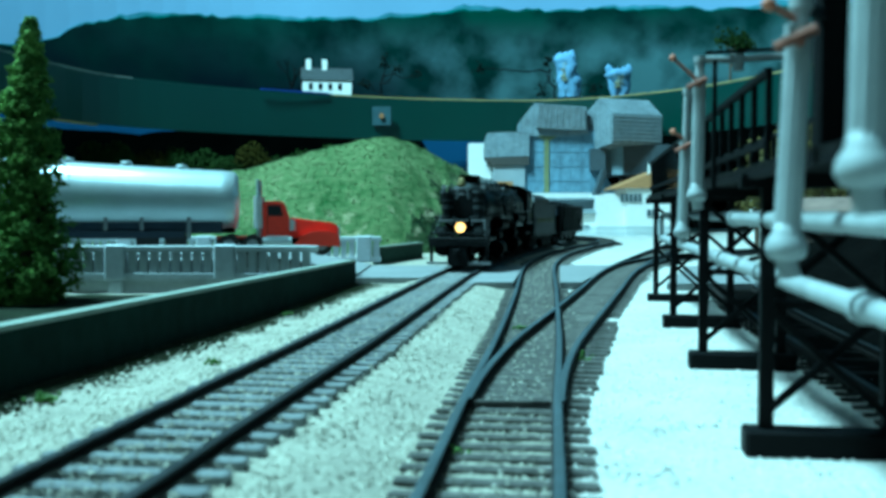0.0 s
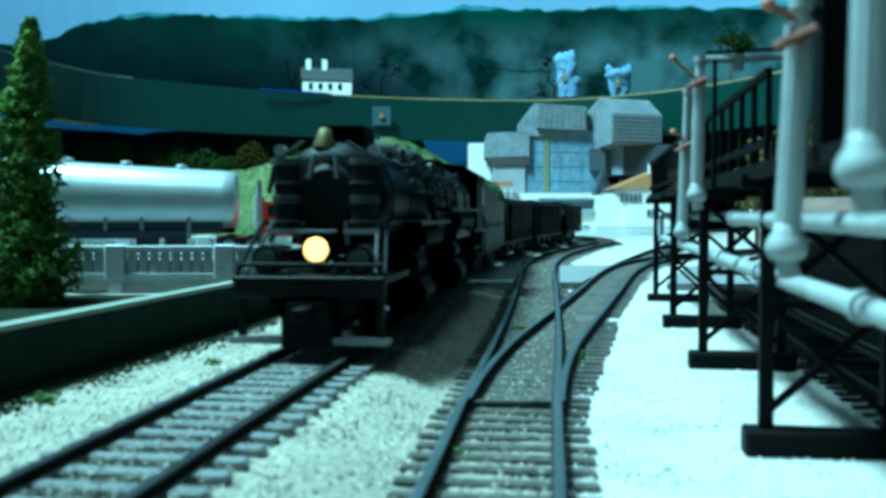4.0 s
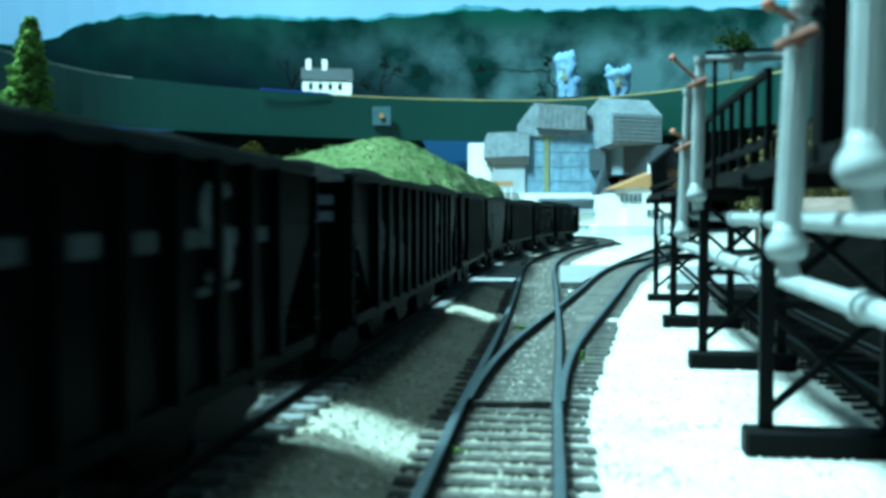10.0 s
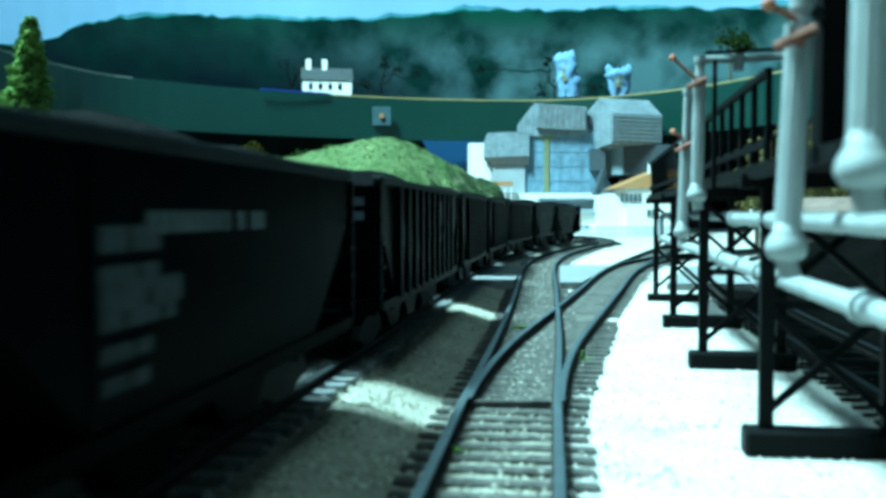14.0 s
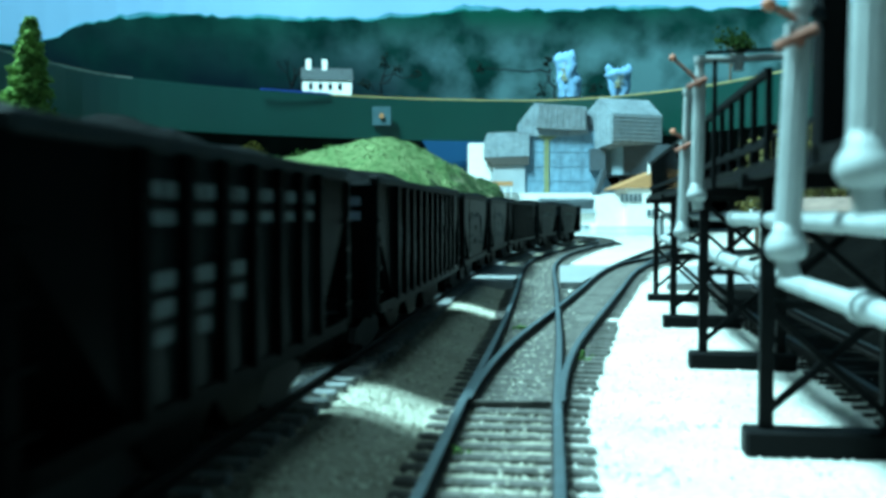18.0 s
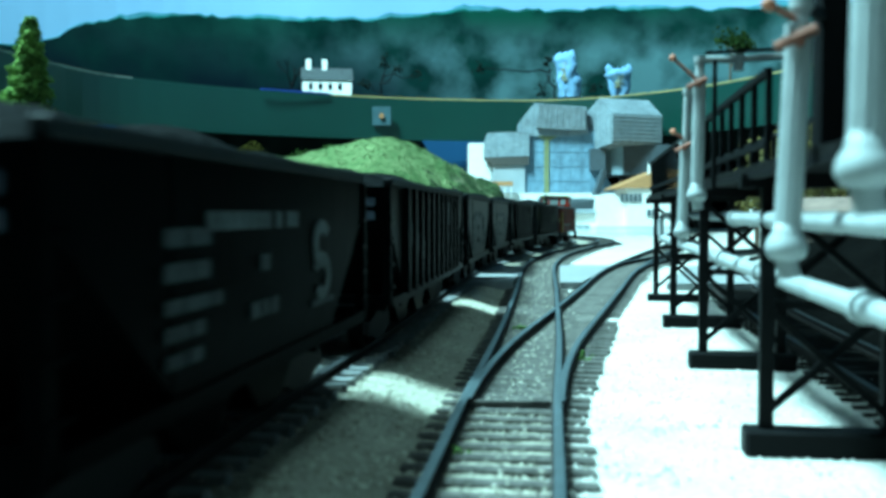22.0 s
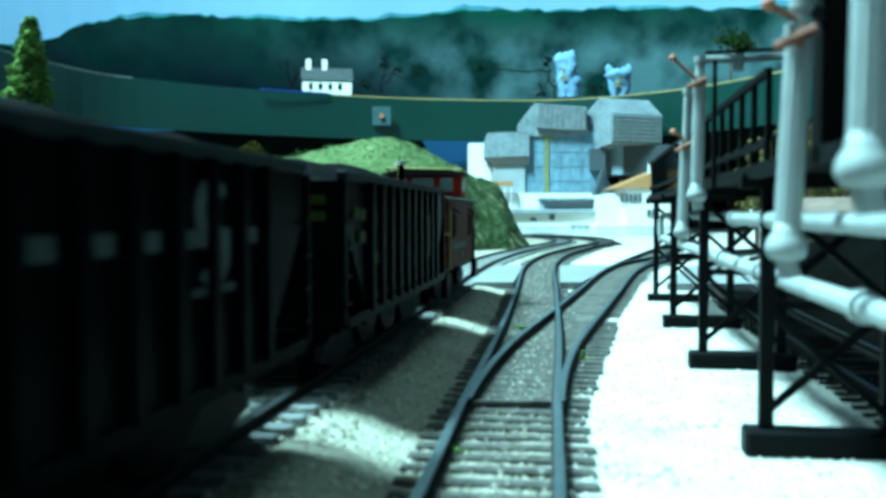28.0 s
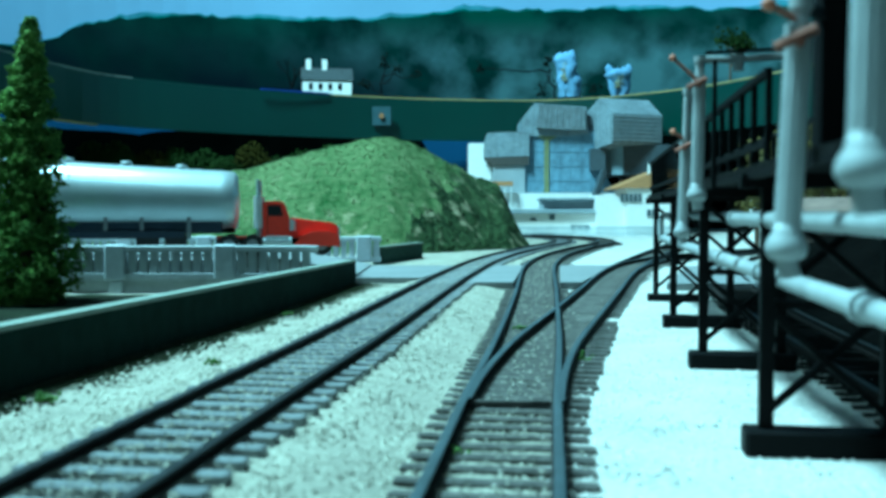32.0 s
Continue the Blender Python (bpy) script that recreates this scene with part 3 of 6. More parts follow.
def build_stones():
    rng = random.Random(8)
    cream, white, dusty = [], [], []
    for _ in range(62000):
        y = .085 + .56 * rng.random() ** 1.5
        x = rng.uniform(-.62 * y - .02, .62 * y + .02)
        if x < np.interp(y, [-.12, .485], [-.149, -.0450]) or x > .15:
            continue
        spot = (x, y, ground_z(x, y), rng.uniform(.0003, .0009))
        if x > np.interp(y, SIDING.c[:1900, 1], SIDING.c[:1900, 0]) + .006:
            if rng.random() < .45:
                white.append(spot)
        else:
            cream.append(spot)
    for line, count in ((MAIN, 7500), (SIDING, 2600)):
        for _ in range(count):
            s = line.zero + .08 + .62 * rng.random() ** 1.3
            off = rng.gauss(0, .0075)
            if abs(abs(off) - .0091) < .0013 or abs(off) > .0185:
                continue
            p, w = line.at(s), line.way(s)
            x, y = p[0] + off * w[1], p[1] - off * w[0]
            dusty.append((x, y, rail_z(x, y) - (.0019 if line is MAIN else .0026), rng.uniform(.00025, .00065)))
    stone_heap("ballast_stones", "loose cream ballast stones", speckled(STONE, (.20, .19, .15), (.52, .50, .41)), cream, 1)
    stone_heap("yard_stones", "loose white yard gravel", speckled(mat("yard_stone", (.5, .5, .5), .95), (.44, .43, .40), (.66, .65, .60)), white, 2)
    stone_heap("dusty_stones", "grey and cream stones lying among the ties", speckled(mat("dusty_stone", (.2, .2, .2), .95), (.03, .029, .024), (.40, .385, .32)), dusty, 3)
    # dark leaf litter along the foot of the wall, its tone deepens the wall's shadow
    litter = []
    a, b = Vector((-.150, -.12)), Vector((-.0455, .485))
    for _ in range(26000):
        u = .22 + .78 * rng.random()
        p = a.lerp(b, u)
        d = abs(rng.gauss(0, .0052)) + .0004
        litter.append((p.x + d * .985, p.y - d * .17, ground_z(p.x + d, p.y), rng.uniform(.0003, .0011)))
    stone_heap("wall_litter", "dark leaf litter along the foot of the wall, coloured to deepen its shadow", speckled(mat("litter", (.02, .02, .01), .95, spec=0.1), (.003, .005, .002), (.020, .026, .011)), litter, 4)


# ---- level crossing and road ----
def build_crossing():
    road = thing("road", "grey concrete road that crosses the tracks", "road", kind="structure")
    z = 0.0058
    y0, y1 = .452, .600
    xs = lambda line, y: float(np.interp(y, line.c[(line.c[:, 1] > -.1) & (line.c[:, 1] < .9), 1], line.c[(line.c[:, 1] > -.1) & (line.c[:, 1] < .9), 0]))
    def slab(name, a0, a1, b0, b1, zz=z, y0=y0):
        """A slab between two x at the near edge and two at the far edge."""
        bm = bmesh.new()
        lo = [bm.verts.new(v) for v in ((a0, y0, .0005), (a1, y0, .0005), (b1, y1, .0005), (b0, y1, .0005))]
        hi = [bm.verts.new((v.co.x, v.co.y, zz)) for v in lo]
        for k in range(4):
            bm.faces.new((lo[k], lo[(k + 1) % 4], hi[(k + 1) % 4], hi[k]))
        bm.faces.new(hi)
        bm.faces.new(lo[::-1])
        return part(name, bm, ROAD, road)
    m0, m1, s0, s1, p0, p1 = xs(MAIN, y0), xs(MAIN, y1), xs(SIDING, y0), xs(SIDING, y1), xs(SPUR, y0), xs(SPUR, y1)
    slab("approach_slab", -.052, m0 - .0115, -.052, m1 - .0115, .0056, .487)
    part("ramp", prismed([(-.100, .0110), (-.046, .0005), (-.046, .0066), (-.100, .0168)], "y", .4885, .5985), ROAD, road)
    part("road_deck", boxed(-.90, -.1003, .4435, .5985, .0112, .0170), ROAD, road)
    for x in (-.62, -.42, -.115):
        part("deck_pier", boxed(x - .008, x + .008, .47, .58, .0, .0111), CONCRETE, road)
    slab("crossing_panel", m0 - .0068, m0 + .0068, m1 - .0068, m1 + .0068, .0056)
    slab("crossing_panel", m0 + .0115, s0 - .0115, m1 + .0115, s1 - .0115)
    slab("crossing_panel", s0 + .0115, p0 - .0115, s1 + .0115, p1 - .0115)
    slab("approach_slab", p0 + .03, .5, p1 + .035, .5, .0052)


build_crossing()


# ---- the retaining wall beside the main line ----
def build_wall():
    def run(a, b, top, label, paint):
        a, b = Vector(a), Vector(b)
        d = (b - a).normalized()
        r = Vector((d.y, -d.x))
        wall = thing("retaining_wall", label, "wall", kind="structure")
        bm = bmesh.new()
        poly = [a - r * .004, a + r * 0, b + r * 0, b - r * .004]
        prism(bm, [(v.x, v.y) for v in poly], "z", -.004, top - .0012)
        part("wall_body", bm, paint, wall)
        bm = bmesh.new()
        poly = [a - r * .0046 - d * .0, a + r * .0005, b + r * .0005 + d * .0004, b - r * .0046 + d * .0004]
        prism(bm, [(v.x, v.y) for v in poly], "z", top - .0012, top)
        part("coping", bm, WALLTOP, wall, "pale grey coping")
    run((-.150, -.12), (-.0455, .485), .0152, "long dark green retaining wall with pale coping", WALLGREEN)
    run((-.044, .632), (-.016, .735), .0165, "short green-grey wall with pale coping beside the crossing", mat("grey_green_timber_wall", (0.030, 0.060, 0.048), 0.85, 0, 200, 0.35, bump=0.0003, spec=0.1, big=25))


build_wall()


# ---- loading rack: bents, deck, railing, pipes, drop pipes ----
RU = Vector((.155, .988, 0)).normalized()
RV = Vector((RU.y, -RU.x, 0))
RO = Vector((.0496, .1528, 0))
RACK = Matrix(((RV.x, RU.x, 0, RO.x), (RV.y, RU.y, 0, RO.y), (0, 0, 1, 0), (0, 0, 0, 1)))  # x across, y along


def build_rack():
    rack = thing("loading_rack", "black loading rack with timber deck and iron railing", "loading rack", at=RACK)
    for k in range(0, 4):
        y = k * 0.0857
        part("footing", boxed(0, .026, y - .003, y + .003, -.001, .0042, .0005), IRON, rack)
        for x in (.0035, .0225):
            bm = bmesh.new()
            beam(bm, (x, y, .004), (x, y, .0455), .0022)
            part("post", bm, IRON, rack)
        for a, b in (((.0035, .0065), (.0225, .024)), ((.0225, .0065), (.0035, .024)), ((.0035, .025), (.0225, .042)), ((.0225, .025), (.0035, .042))):
            bm = bmesh.new()
            beam(bm, (a[0], y + (.0006 if a[0] < .01 else -.0006), a[1]), (b[0], y + (.0006 if a[0] < .01 else -.0006), b[1]), .0012)
            part("brace", bm, IRON, rack)
        part("cap_beam", boxed(-.001, .027, y - .0015, y + .0015, .0435, .0458), IRON, rack)
        bm = bmesh.new()
        beam(bm, (.0035, y, .0245), (.0225, y, .0245), .0014)
        part("tie_bar", bm, IRON, rack)
    # deck planks
    n = 56
    y0, y1 = -.075, .262
    for i in range(n):
        a = y0 + (y1 - y0) * i / n
        part("plank", boxed(.0, .026, a + .0002, a + (y1 - y0) / n - .0002, .0459, .0470 + random.uniform(-.0001, .0002)), DECK, rack)
    for x in (.0008, .0252):
        part("stringer", boxed(x - .0008, x + .0008, y0, y1, .0450, .0459), IRON, rack)
    # railing
    for x in (.0012, .0248):
        a = -.012 if x < .01 else .06
        k = a
        while k < y1:
            bm = bmesh.new()
            beam(bm, (x, k, .0469), (x, k, .0606), .0009)
            part("baluster", bm, IRON, rack)
            k += .0125
        for z in (.0500, .0608):
            bm = bmesh.new()
            beam(bm, (x, a, z), (x, y1, z), .0011)
            part("handrail", bm, IRON, rack)


build_rack()


def pipe_run(name, pts, r, label, flanges=()):
    """A pipe through points (rack space) with rounded bends and flanges."""
    cu = bpy.data.curves.new(name, "CURVE")
    cu.dimensions, cu.bevel_depth, cu.bevel_resolution, cu.use_fill_caps = "3D", r, 4, True
    sp = cu.splines.new("POLY")
    v = [Vector(p) for p in pts]
    out = [v[0]]
    for a, b, c in zip(v, v[1:], v[2:]):
        e = min(r * 2.2, (b - a).length * .45, (c - b).length * .45)
        p, q = b + (a - b).normalized() * e, b + (c - b).normalized() * e
        out += [p.lerp(b, t).lerp(b.lerp(q, t), t) for t in (0, .2, .4, .6, .8, 1)]
    out.append(v[-1])
    sp.points.add(len(out) - 1)
    for pt, w in zip(sp.points, out):
        pt.co = (*w, 1)
    cu.materials.append(PIPE)
    ob = new(name, cu)
    dg = bpy.context.evaluated_depsgraph_get()
    me = bpy.data.meshes.new_from_object(ob.evaluated_get(dg))
    bpy.data.objects.remove(ob)
    top = thing(name, label, "pipe", at=RACK)
    o = new("pipe", me)
    o.parent = top
    for f in me.polygons:
        f.use_smooth = True
    for a, b in flanges:
        a, b = Vector(a), Vector(b)
        d = (b - a).normalized()
        part("flange", rodded(a, a + d * .002, r * 1.35, 16), PIPE, top)
    return top


pipe_run("feed_pipe", [(.0036, -.20, .0384), (.0036, .040, .0384), (.0125, .040, .0384), (.0125, .252, .0384), (.0050, .252, .0384), (.0050, .252, .0300)], .0013, "pale grey horizontal feed pipe along the rack", [((.0036, y, .0384), (.0036, y + .01, .0384)) for y in (-.085, -.02, .033)])
pipe_run("feed_pipe", [(.0064, -.20, .0285), (.0064, .262, .0285), (.0120, .268, .0285), (.0120, .268, .02), (.0120, .268, .001)], .0015, "lower pale grey feed pipe along the rack", [((.0064, y, .0285), (.0064, y + .01, .0285)) for y in (-.045, .02, .07, .18)])


def drop_pipe(x, y, z0, z1, lean, r, neck, label, arm=False, hang=(.0042, .003, .0608), reach=(.0081, .0105, 0.0)):
    """A fluted hanging pipe with a rounded collar, on a neck that a hanger or a jointed arm carries."""
    top = thing("drop_pipe", label, "loading pipe", "drop pipes of the loading rack", at=RACK @ Matrix.Translation((x, y, 0)))
    bm = bmesh.new()
    prof = [(r * 1.04 if k % 2 else r * .95) for k in range(28)]
    rings = []
    for z in (z0 + .001, z1):
        rings.append([bm.verts.new((prof[k] * math.cos(2 * math.pi * k / 28) + lean * (z - z0), prof[k] * math.sin(2 * math.pi * k / 28), z)) for k in range(28)])
    for k in range(28):
        bm.faces.new((rings[0][k], rings[0][(k + 1) % 28], rings[1][(k + 1) % 28], rings[1][k]))
    bm.faces.new(rings[0][::-1])
    bm.faces.new(rings[1])
    part("fluted_pipe", bm, PIPE, top)
    c = r / .0023
    bm = bmesh.new()
    lathe(bm, [(q * c * .86, z0 + h * c) for q, h in ((.0012, -.0026), (.0034, -.0022), (.0043, -.0008), (.0043, .0004), (.0036, .0016), (.0029, .0026), (.0026, .0044))], 24)
    part("collar", bm, PIPE, top, smooth=True)
    part("nozzle", rodded((.0004, 0, z0 - .0056 * c), (0, 0, z0 - .002 * c), .0020 * c, 14), PIPE, top, "grey nozzle under the collar")
    xt = lean * (z1 - z0)
    xn = xt + lean * neck
    part("swivel", rodded((xt, 0, z1 - .0006), (xn, 0, z1 + neck), r * .72, 14), PIPE, top)
    part("swivel_ring", rodded((xt, 0, z1 - .0004), (xt, 0, z1 + .0010), r * 1.12, 16), PIPE, top)
    part("swivel_ring", rodded((xn, 0, z1 + neck - .0012), (xn, 0, z1 + neck), r * .95, 16), PIPE, top)
    k = r / .00145
    zl = z1 + (.0008 if arm else .0022)
    tip = (xt - .0062 * k, -.0008, zl + .0044 * k) if arm else (xt - .0036 * k, -.0012, zl + .0010 * k)
    part("lever", rodded((xt - .0006, -.0010, zl - .0008), tip, .00042 * k, 8), RUST, top, "rusty lever")
    bm = bmesh.new()
    bmesh.ops.create_icosphere(bm, subdivisions=2, radius=.00085 * k, matrix=Matrix.Translation(tip))
    part("lever_knob", bm, mat("orange_knob", (0.50, 0.17, 0.09), 0.6), top, "orange lever knob", True)
    bm = bmesh.new()
    rod(bm, (xt + .0014 * k, -.0019, z1 + .0002), (xt - .0030 * k, -.0020, z1 - .0018 * k), .0006 * k, 8)
    part("valve_handle", bm, RUST, top, "rusty valve handle")
    part("valve_stem", rodded((xt - .0003, -.0026, z1 - .0014 * k), (xt - .0001, -.0004, z1 - .0012 * k), .0005 * k, 8), RUST, top, "rusty valve stem")
    zt = z1 + neck - .0006
    if arm:
        a1, a2, fwd = reach
        q1, q2 = (xn + a1, .002, zt + .0002), (xn + a1 + a2, .001 + fwd, zt + .0006)
        part("arm", rodded((xn, 0, zt), q1, .0008, 10), PIPE, top)
        part("arm", rodded(q1, q2, .0008, 10), PIPE, top)
        part("joint", rodded((q1[0], q1[1], zt - .0022), (q1[0], q1[1], zt + .0012), .0011, 10), PIPE, top)
        bm = bmesh.new()
        beam(bm, (q2[0], q2[1], .0474), (q2[0], q2[1], zt + .004), .0012)
        part("upright", bm, IRON, top, "black upright that carries the arm")
        bm = bmesh.new()
        beam(bm, (xn + .0012, .0012, zt + .0016), (q2[0], q2[1], zt + .0020), .0007)
        part("stay", bm, IRON, top, "thin black stay over the arm")
    else:
        bm = bmesh.new()
        beam(bm, (xn, .0004, zt), hang, .0011)
        part("hanger", bm, IRON, top)


drop_pipe(-.0030, -.047, .0356, .0598, .045, .00145, .004, "pale grey fluted drop pipe with round collar beside the rack", hang=(.0072, .013, .0640))
drop_pipe(-.0030, -.078, .0432, .0850, .015, .00155, .006, "tall pale grey drop pipe hanging beside the deck", True, reach=(.0081, .0105, .012))
drop_pipe(-.0030, .0746, .0350, .0560, .030, .00125, .0135, "pale grey fluted drop pipe with round collar beside the rack")
drop_pipe(-.0030, .0443, .0433, .0672, .015, .0013, .0050, "tall pale grey drop pipe hanging beside the deck", True)
tall = tagged(part("tall_post", boxed(-.0010, -.0002, .0354, .0362, .0440, .0700), IRON, None), "tall thin black post bolted to the edge of the rack deck", "post")
tall.matrix_world = RACK
post = tagged(part("upright_column", boxed(.0028, .0064, -.036, -.032, .0472, .130, .0004), IRON, None), "black column standing on the rack deck", "column")
post.matrix_world = RACK
# embankment beyond the rack track; its near-black also holds the deck's shade
def build_bank():
    verts, faces = [], []
    n, k = 60, 9
    for i in range(n + 1):
        y = -.4 + 1.0 * i / n
        for j in range(k + 1):
            x = .044 + .30 * (j / k) ** 1.4
            z = .002 + .030 * smooth01(.048, .11, x) + .004 * noise.noise((x * 40, y * 40, 2)) * smooth01(.05, .08, x)
            if j == 0:
                z = -.002
            q = RACK @ Vector((x + .002, y, z * (1 - smooth01(.36, .52, y))))
            verts.append(q)
    for i in range(n):
        for j in range(k):
            a = i * (k + 1) + j
            faces.append((a, a + 1, a + k + 2, a + k + 1))
    tagged(mesh_ob("earth_bank", verts, faces, EARTH, smooth=True), "dark earth bank behind the loading rack, deck shade in its colour", "ground", kind="structure")


build_bank()


def build_hut():
    hut = thing("brown_hut", "weathered brown hut with tan roof behind the rack", "hut", at=Matrix.Translation((.235, .54, .0032)) @ Matrix.Rotation(.5, 4, "Z"))
    wood = mat("brown_boards", (0.06, 0.040, 0.030), 0.9, 0, 200, 0.4)
    part("wall", prismed([(-.022, 0), (-.022, .030), (0, .043), (.022, .030), (.022, 0)], "y", -.035, .035), wood, hut)
    for s in (-1, 1):
        part("roof_slope", prismed([(0, .0435), (s * .026, .0285), (s * .026, .0300), (0, .0455)], "y", -.038, .038), mat("rusty_roof", (0.16, 0.11, 0.09), 0.9, 0, 200, 0.4), hut)
    part("door", boxed(-.006, .006, -.0358, -.0351, 0, .022), mat("pale_door", (0.35, 0.38, 0.40), 0.7), hut, "pale door")
    shed = thing("white_hut", "small white hut seen under the rack deck", "hut", at=Matrix.Translation((.382, 1.08, .0038)))
    part("wall", boxed(-.022, .022, -.015, .015, 0, .052), WHITE, shed)
    part("roof", boxed(-.024, .024, -.017, .017, .0521, .0550), SLATE, shed)
    part("window", boxed(-.010, -.002, -.0158, -.0151, .030, .042), GLASS, shed)


build_hut()

# ---- the grassy hill ----
def hill_z(x, y):
    """Ridge with its top at (-.085, 1.05), steep towards the tracks, long towards the left."""
    dx = x + .062
    if dx > 0:
        f = (1 - 3.7 * math.sqrt(dx * dx + .0004) + .074) * (1 - smooth01(.122, .172, dx))
    else:
        f = math.exp(-(math.sqrt(dx * dx + .0006) / .40) ** 1.15 + .036)
    cy = 1.02 + .12 * smooth01(-.05, .1, x)
    dy = y - cy
    g = max(1 - (dy / (.225 if dy < 0 else .30)) ** 2, 0) ** .85
    z = .1275 * f * g - .012
    z += .004 * noise.noise((x * 22, y * 22, 1)) + .0022 * noise.noise((x * 70, y * 70, 4)) + .001 * noise.noise((x * 190, y * 190, 8))
    rough = smooth01(-.05, .02, x) * min(max(f * 3, 0), 1)
    z += rough * (.0085 * (abs(noise.noise((x * 38 + y * 14, y * 30, 2))) - .2) + .0050 * (abs(noise.noise((x * 105, y * 80, 5))) - .2))
    return z


def build_hill():
    nx, ny = 190, 130
    xs = np.linspace(-.62, .125, nx)
    yy = np.linspace(.76, 1.36, ny)
    verts = [(x, y, max(hill_z(x, y), -.02) + .004) for y in yy for x in xs]
    faces, idx = [], []
    for j in range(ny - 1):
        for i in range(nx - 1):
            a = j * nx + i
            q = (a, a + 1, a + nx + 1, a + nx)
            if max(verts[k][2] for k in q) < -.004:
                continue
            faces.append(q)
            x, y, z = verts[a]
            idx.append(1 if x > -.018 + .55 * (z - .03) + .05 * noise.noise((x * 26, y * 26, z * 26)) + .03 * noise.noise((x * 90, y * 90, 3)) else 0)
    ob = mesh_ob("hill", verts, faces, [GRASS, ROCK], smooth=True)
    ob.data.polygons.foreach_set("material_index", idx)
    tagged(ob, "grassy green hill with a rocky mossy flank", "hill", kind="structure")
    # tufts
    rng = random.Random(5)
    v, f = [], []
    while len(v) < 3 * 42000:
        x, y = rng.uniform(-.5, .125), rng.uniform(.78, 1.12)
        z = hill_z(x, y) + .004
        if z < .001 or x > -.022 + .55 * (z - .03) + .05 * noise.noise((x * 26, y * 26, z * 26)):
            continue
        b = len(v)
        a, h, w = rng.uniform(0, 6.28), rng.uniform(.0005, .0011), .0008
        v += [(x - w * math.cos(a), y - w * math.sin(a), z - .0005), (x + w * math.cos(a), y + w * math.sin(a), z - .0005), (x + rng.gauss(0, .0012), y + rng.gauss(0, .0012), z + h)]
        f.append((b, b + 1, b + 2))
    tagged(mesh_ob("grass_tufts", v, f, mat("grass_blades", (0.175, 0.210, 0.105), 0.95, 0, 150, color2=(0.020, 0.072, 0.018), big=9, spec=0.1)), "short green static grass on the hill", "grass", kind="stuff")


build_hill()


# ---- trees ----
def clump_mesh(seed, r):
    bm = bmesh.new()
    bmesh.ops.create_icosphere(bm, subdivisions=1, radius=r)
    rng = random.Random(seed)
    for v in bm.verts:
        v.co *= rng.uniform(.65, 1.3)
    return [tuple(v.co) for v in bm.verts], [tuple(w.index for w in fc.verts) for fc in bm.faces]


def crown(spots, seed, material, parent, name="crown"):
    rng = random.Random(seed)
    kinds = [clump_mesh(seed + k, 1.0) for k in range(5)]
    v, f = [], []
    for p, r in spots:
        vs, fs = kinds[rng.randrange(5)]
        rot = Euler((rng.uniform(0, 6), rng.uniform(0, 6), rng.uniform(0, 6))).to_matrix()
        b = len(v)
        v += [tuple(Vector(p) + rot @ (Vector(c) * r)) for c in vs]
        f += [tuple(b + k for k in q) for q in fs]
    return mesh_ob(name, v, f, material, parent)


def build_conifer(x, y, height, seed):
    tree = thing("conifer_tree", "tall green foam conifer standing beside the road", "tree", at=Matrix.Translation((x, y, 0)))
    part("trunk", rodded((0, 0, -.002), (.002, 0, height * .9), .0035, 10, .0008), BARK, tree)
    rng = random.Random(seed)
    shape = ((0, .013), (.06, .020), (.13, .0245), (.24, .0205), (.36, .0155), (.50, .0150), (.66, .0122), (.80, .0086), (.90, .0052), (1, .0012))
    spots = []

    def put(u, rr, a, spread, n, small):
        lean = .0036 * smooth01(.60, 1.0, u)
        c = Vector((lean + rr * math.cos(a), rr * math.sin(a), height * u))
        for _ in range(n):
            d = Vector((rng.gauss(0, 1), rng.gauss(0, 1), rng.gauss(-.15, .8))) * spread
            spots.append((c + d, small * rng.uniform(.55, 1.25)))
    for _ in range(620):
        u = rng.random() ** 1.25
        full = float(np.interp(u, [k for k, _ in shape], [v for _, v in shape]))
        put(u, full * rng.uniform(.62, .98), rng.uniform(0, 2 * math.pi), .0013 * (1.25 - .6 * u), 20, .00062)
    for _ in range(1700):
        u = rng.random() ** 1.15
        full = float(np.interp(u, [k for k, _ in shape], [v for _, v in shape]))
        put(u, full * .62 * rng.random() ** .5, rng.uniform(0, 2 * math.pi), .001, 1, .0017)
    crown(spots, seed, FOLIAGE, tree)


build_conifer(-.1790, .400, .1215, 3)


def build_bushes():
    rng = random.Random(21)
    for i in range(13):
        x = -.66 + .042 * i + rng.uniform(-.008, .008)
        y = 1.47 + .05 * rng.random() + .012 * i
        h = .140 + rng.uniform(-.012, .014)
        t = thing("background_tree", "dark autumn-green lichen tree under the shelf", "tree", "row of trees under the shelf", at=Matrix.Translation((x, y, .0038)))
        part("trunk", rodded((0, 0, -.002), (0, 0, h * .7), .003, 8, .0015), BARK, t)
        spots = []
        for _ in range(900):
            d = Vector((rng.gauss(0, 1), rng.gauss(0, 1), rng.gauss(0, 1))).normalized() * rng.random() ** .3
            spots.append(((d.x * .034, d.y * .026, h * .68 + d.z * h * .34), rng.uniform(.0012, .0030)))
        crown(spots, i, GOLDBUSH if i in (4, 8) else BUSH, t)


build_bushes()


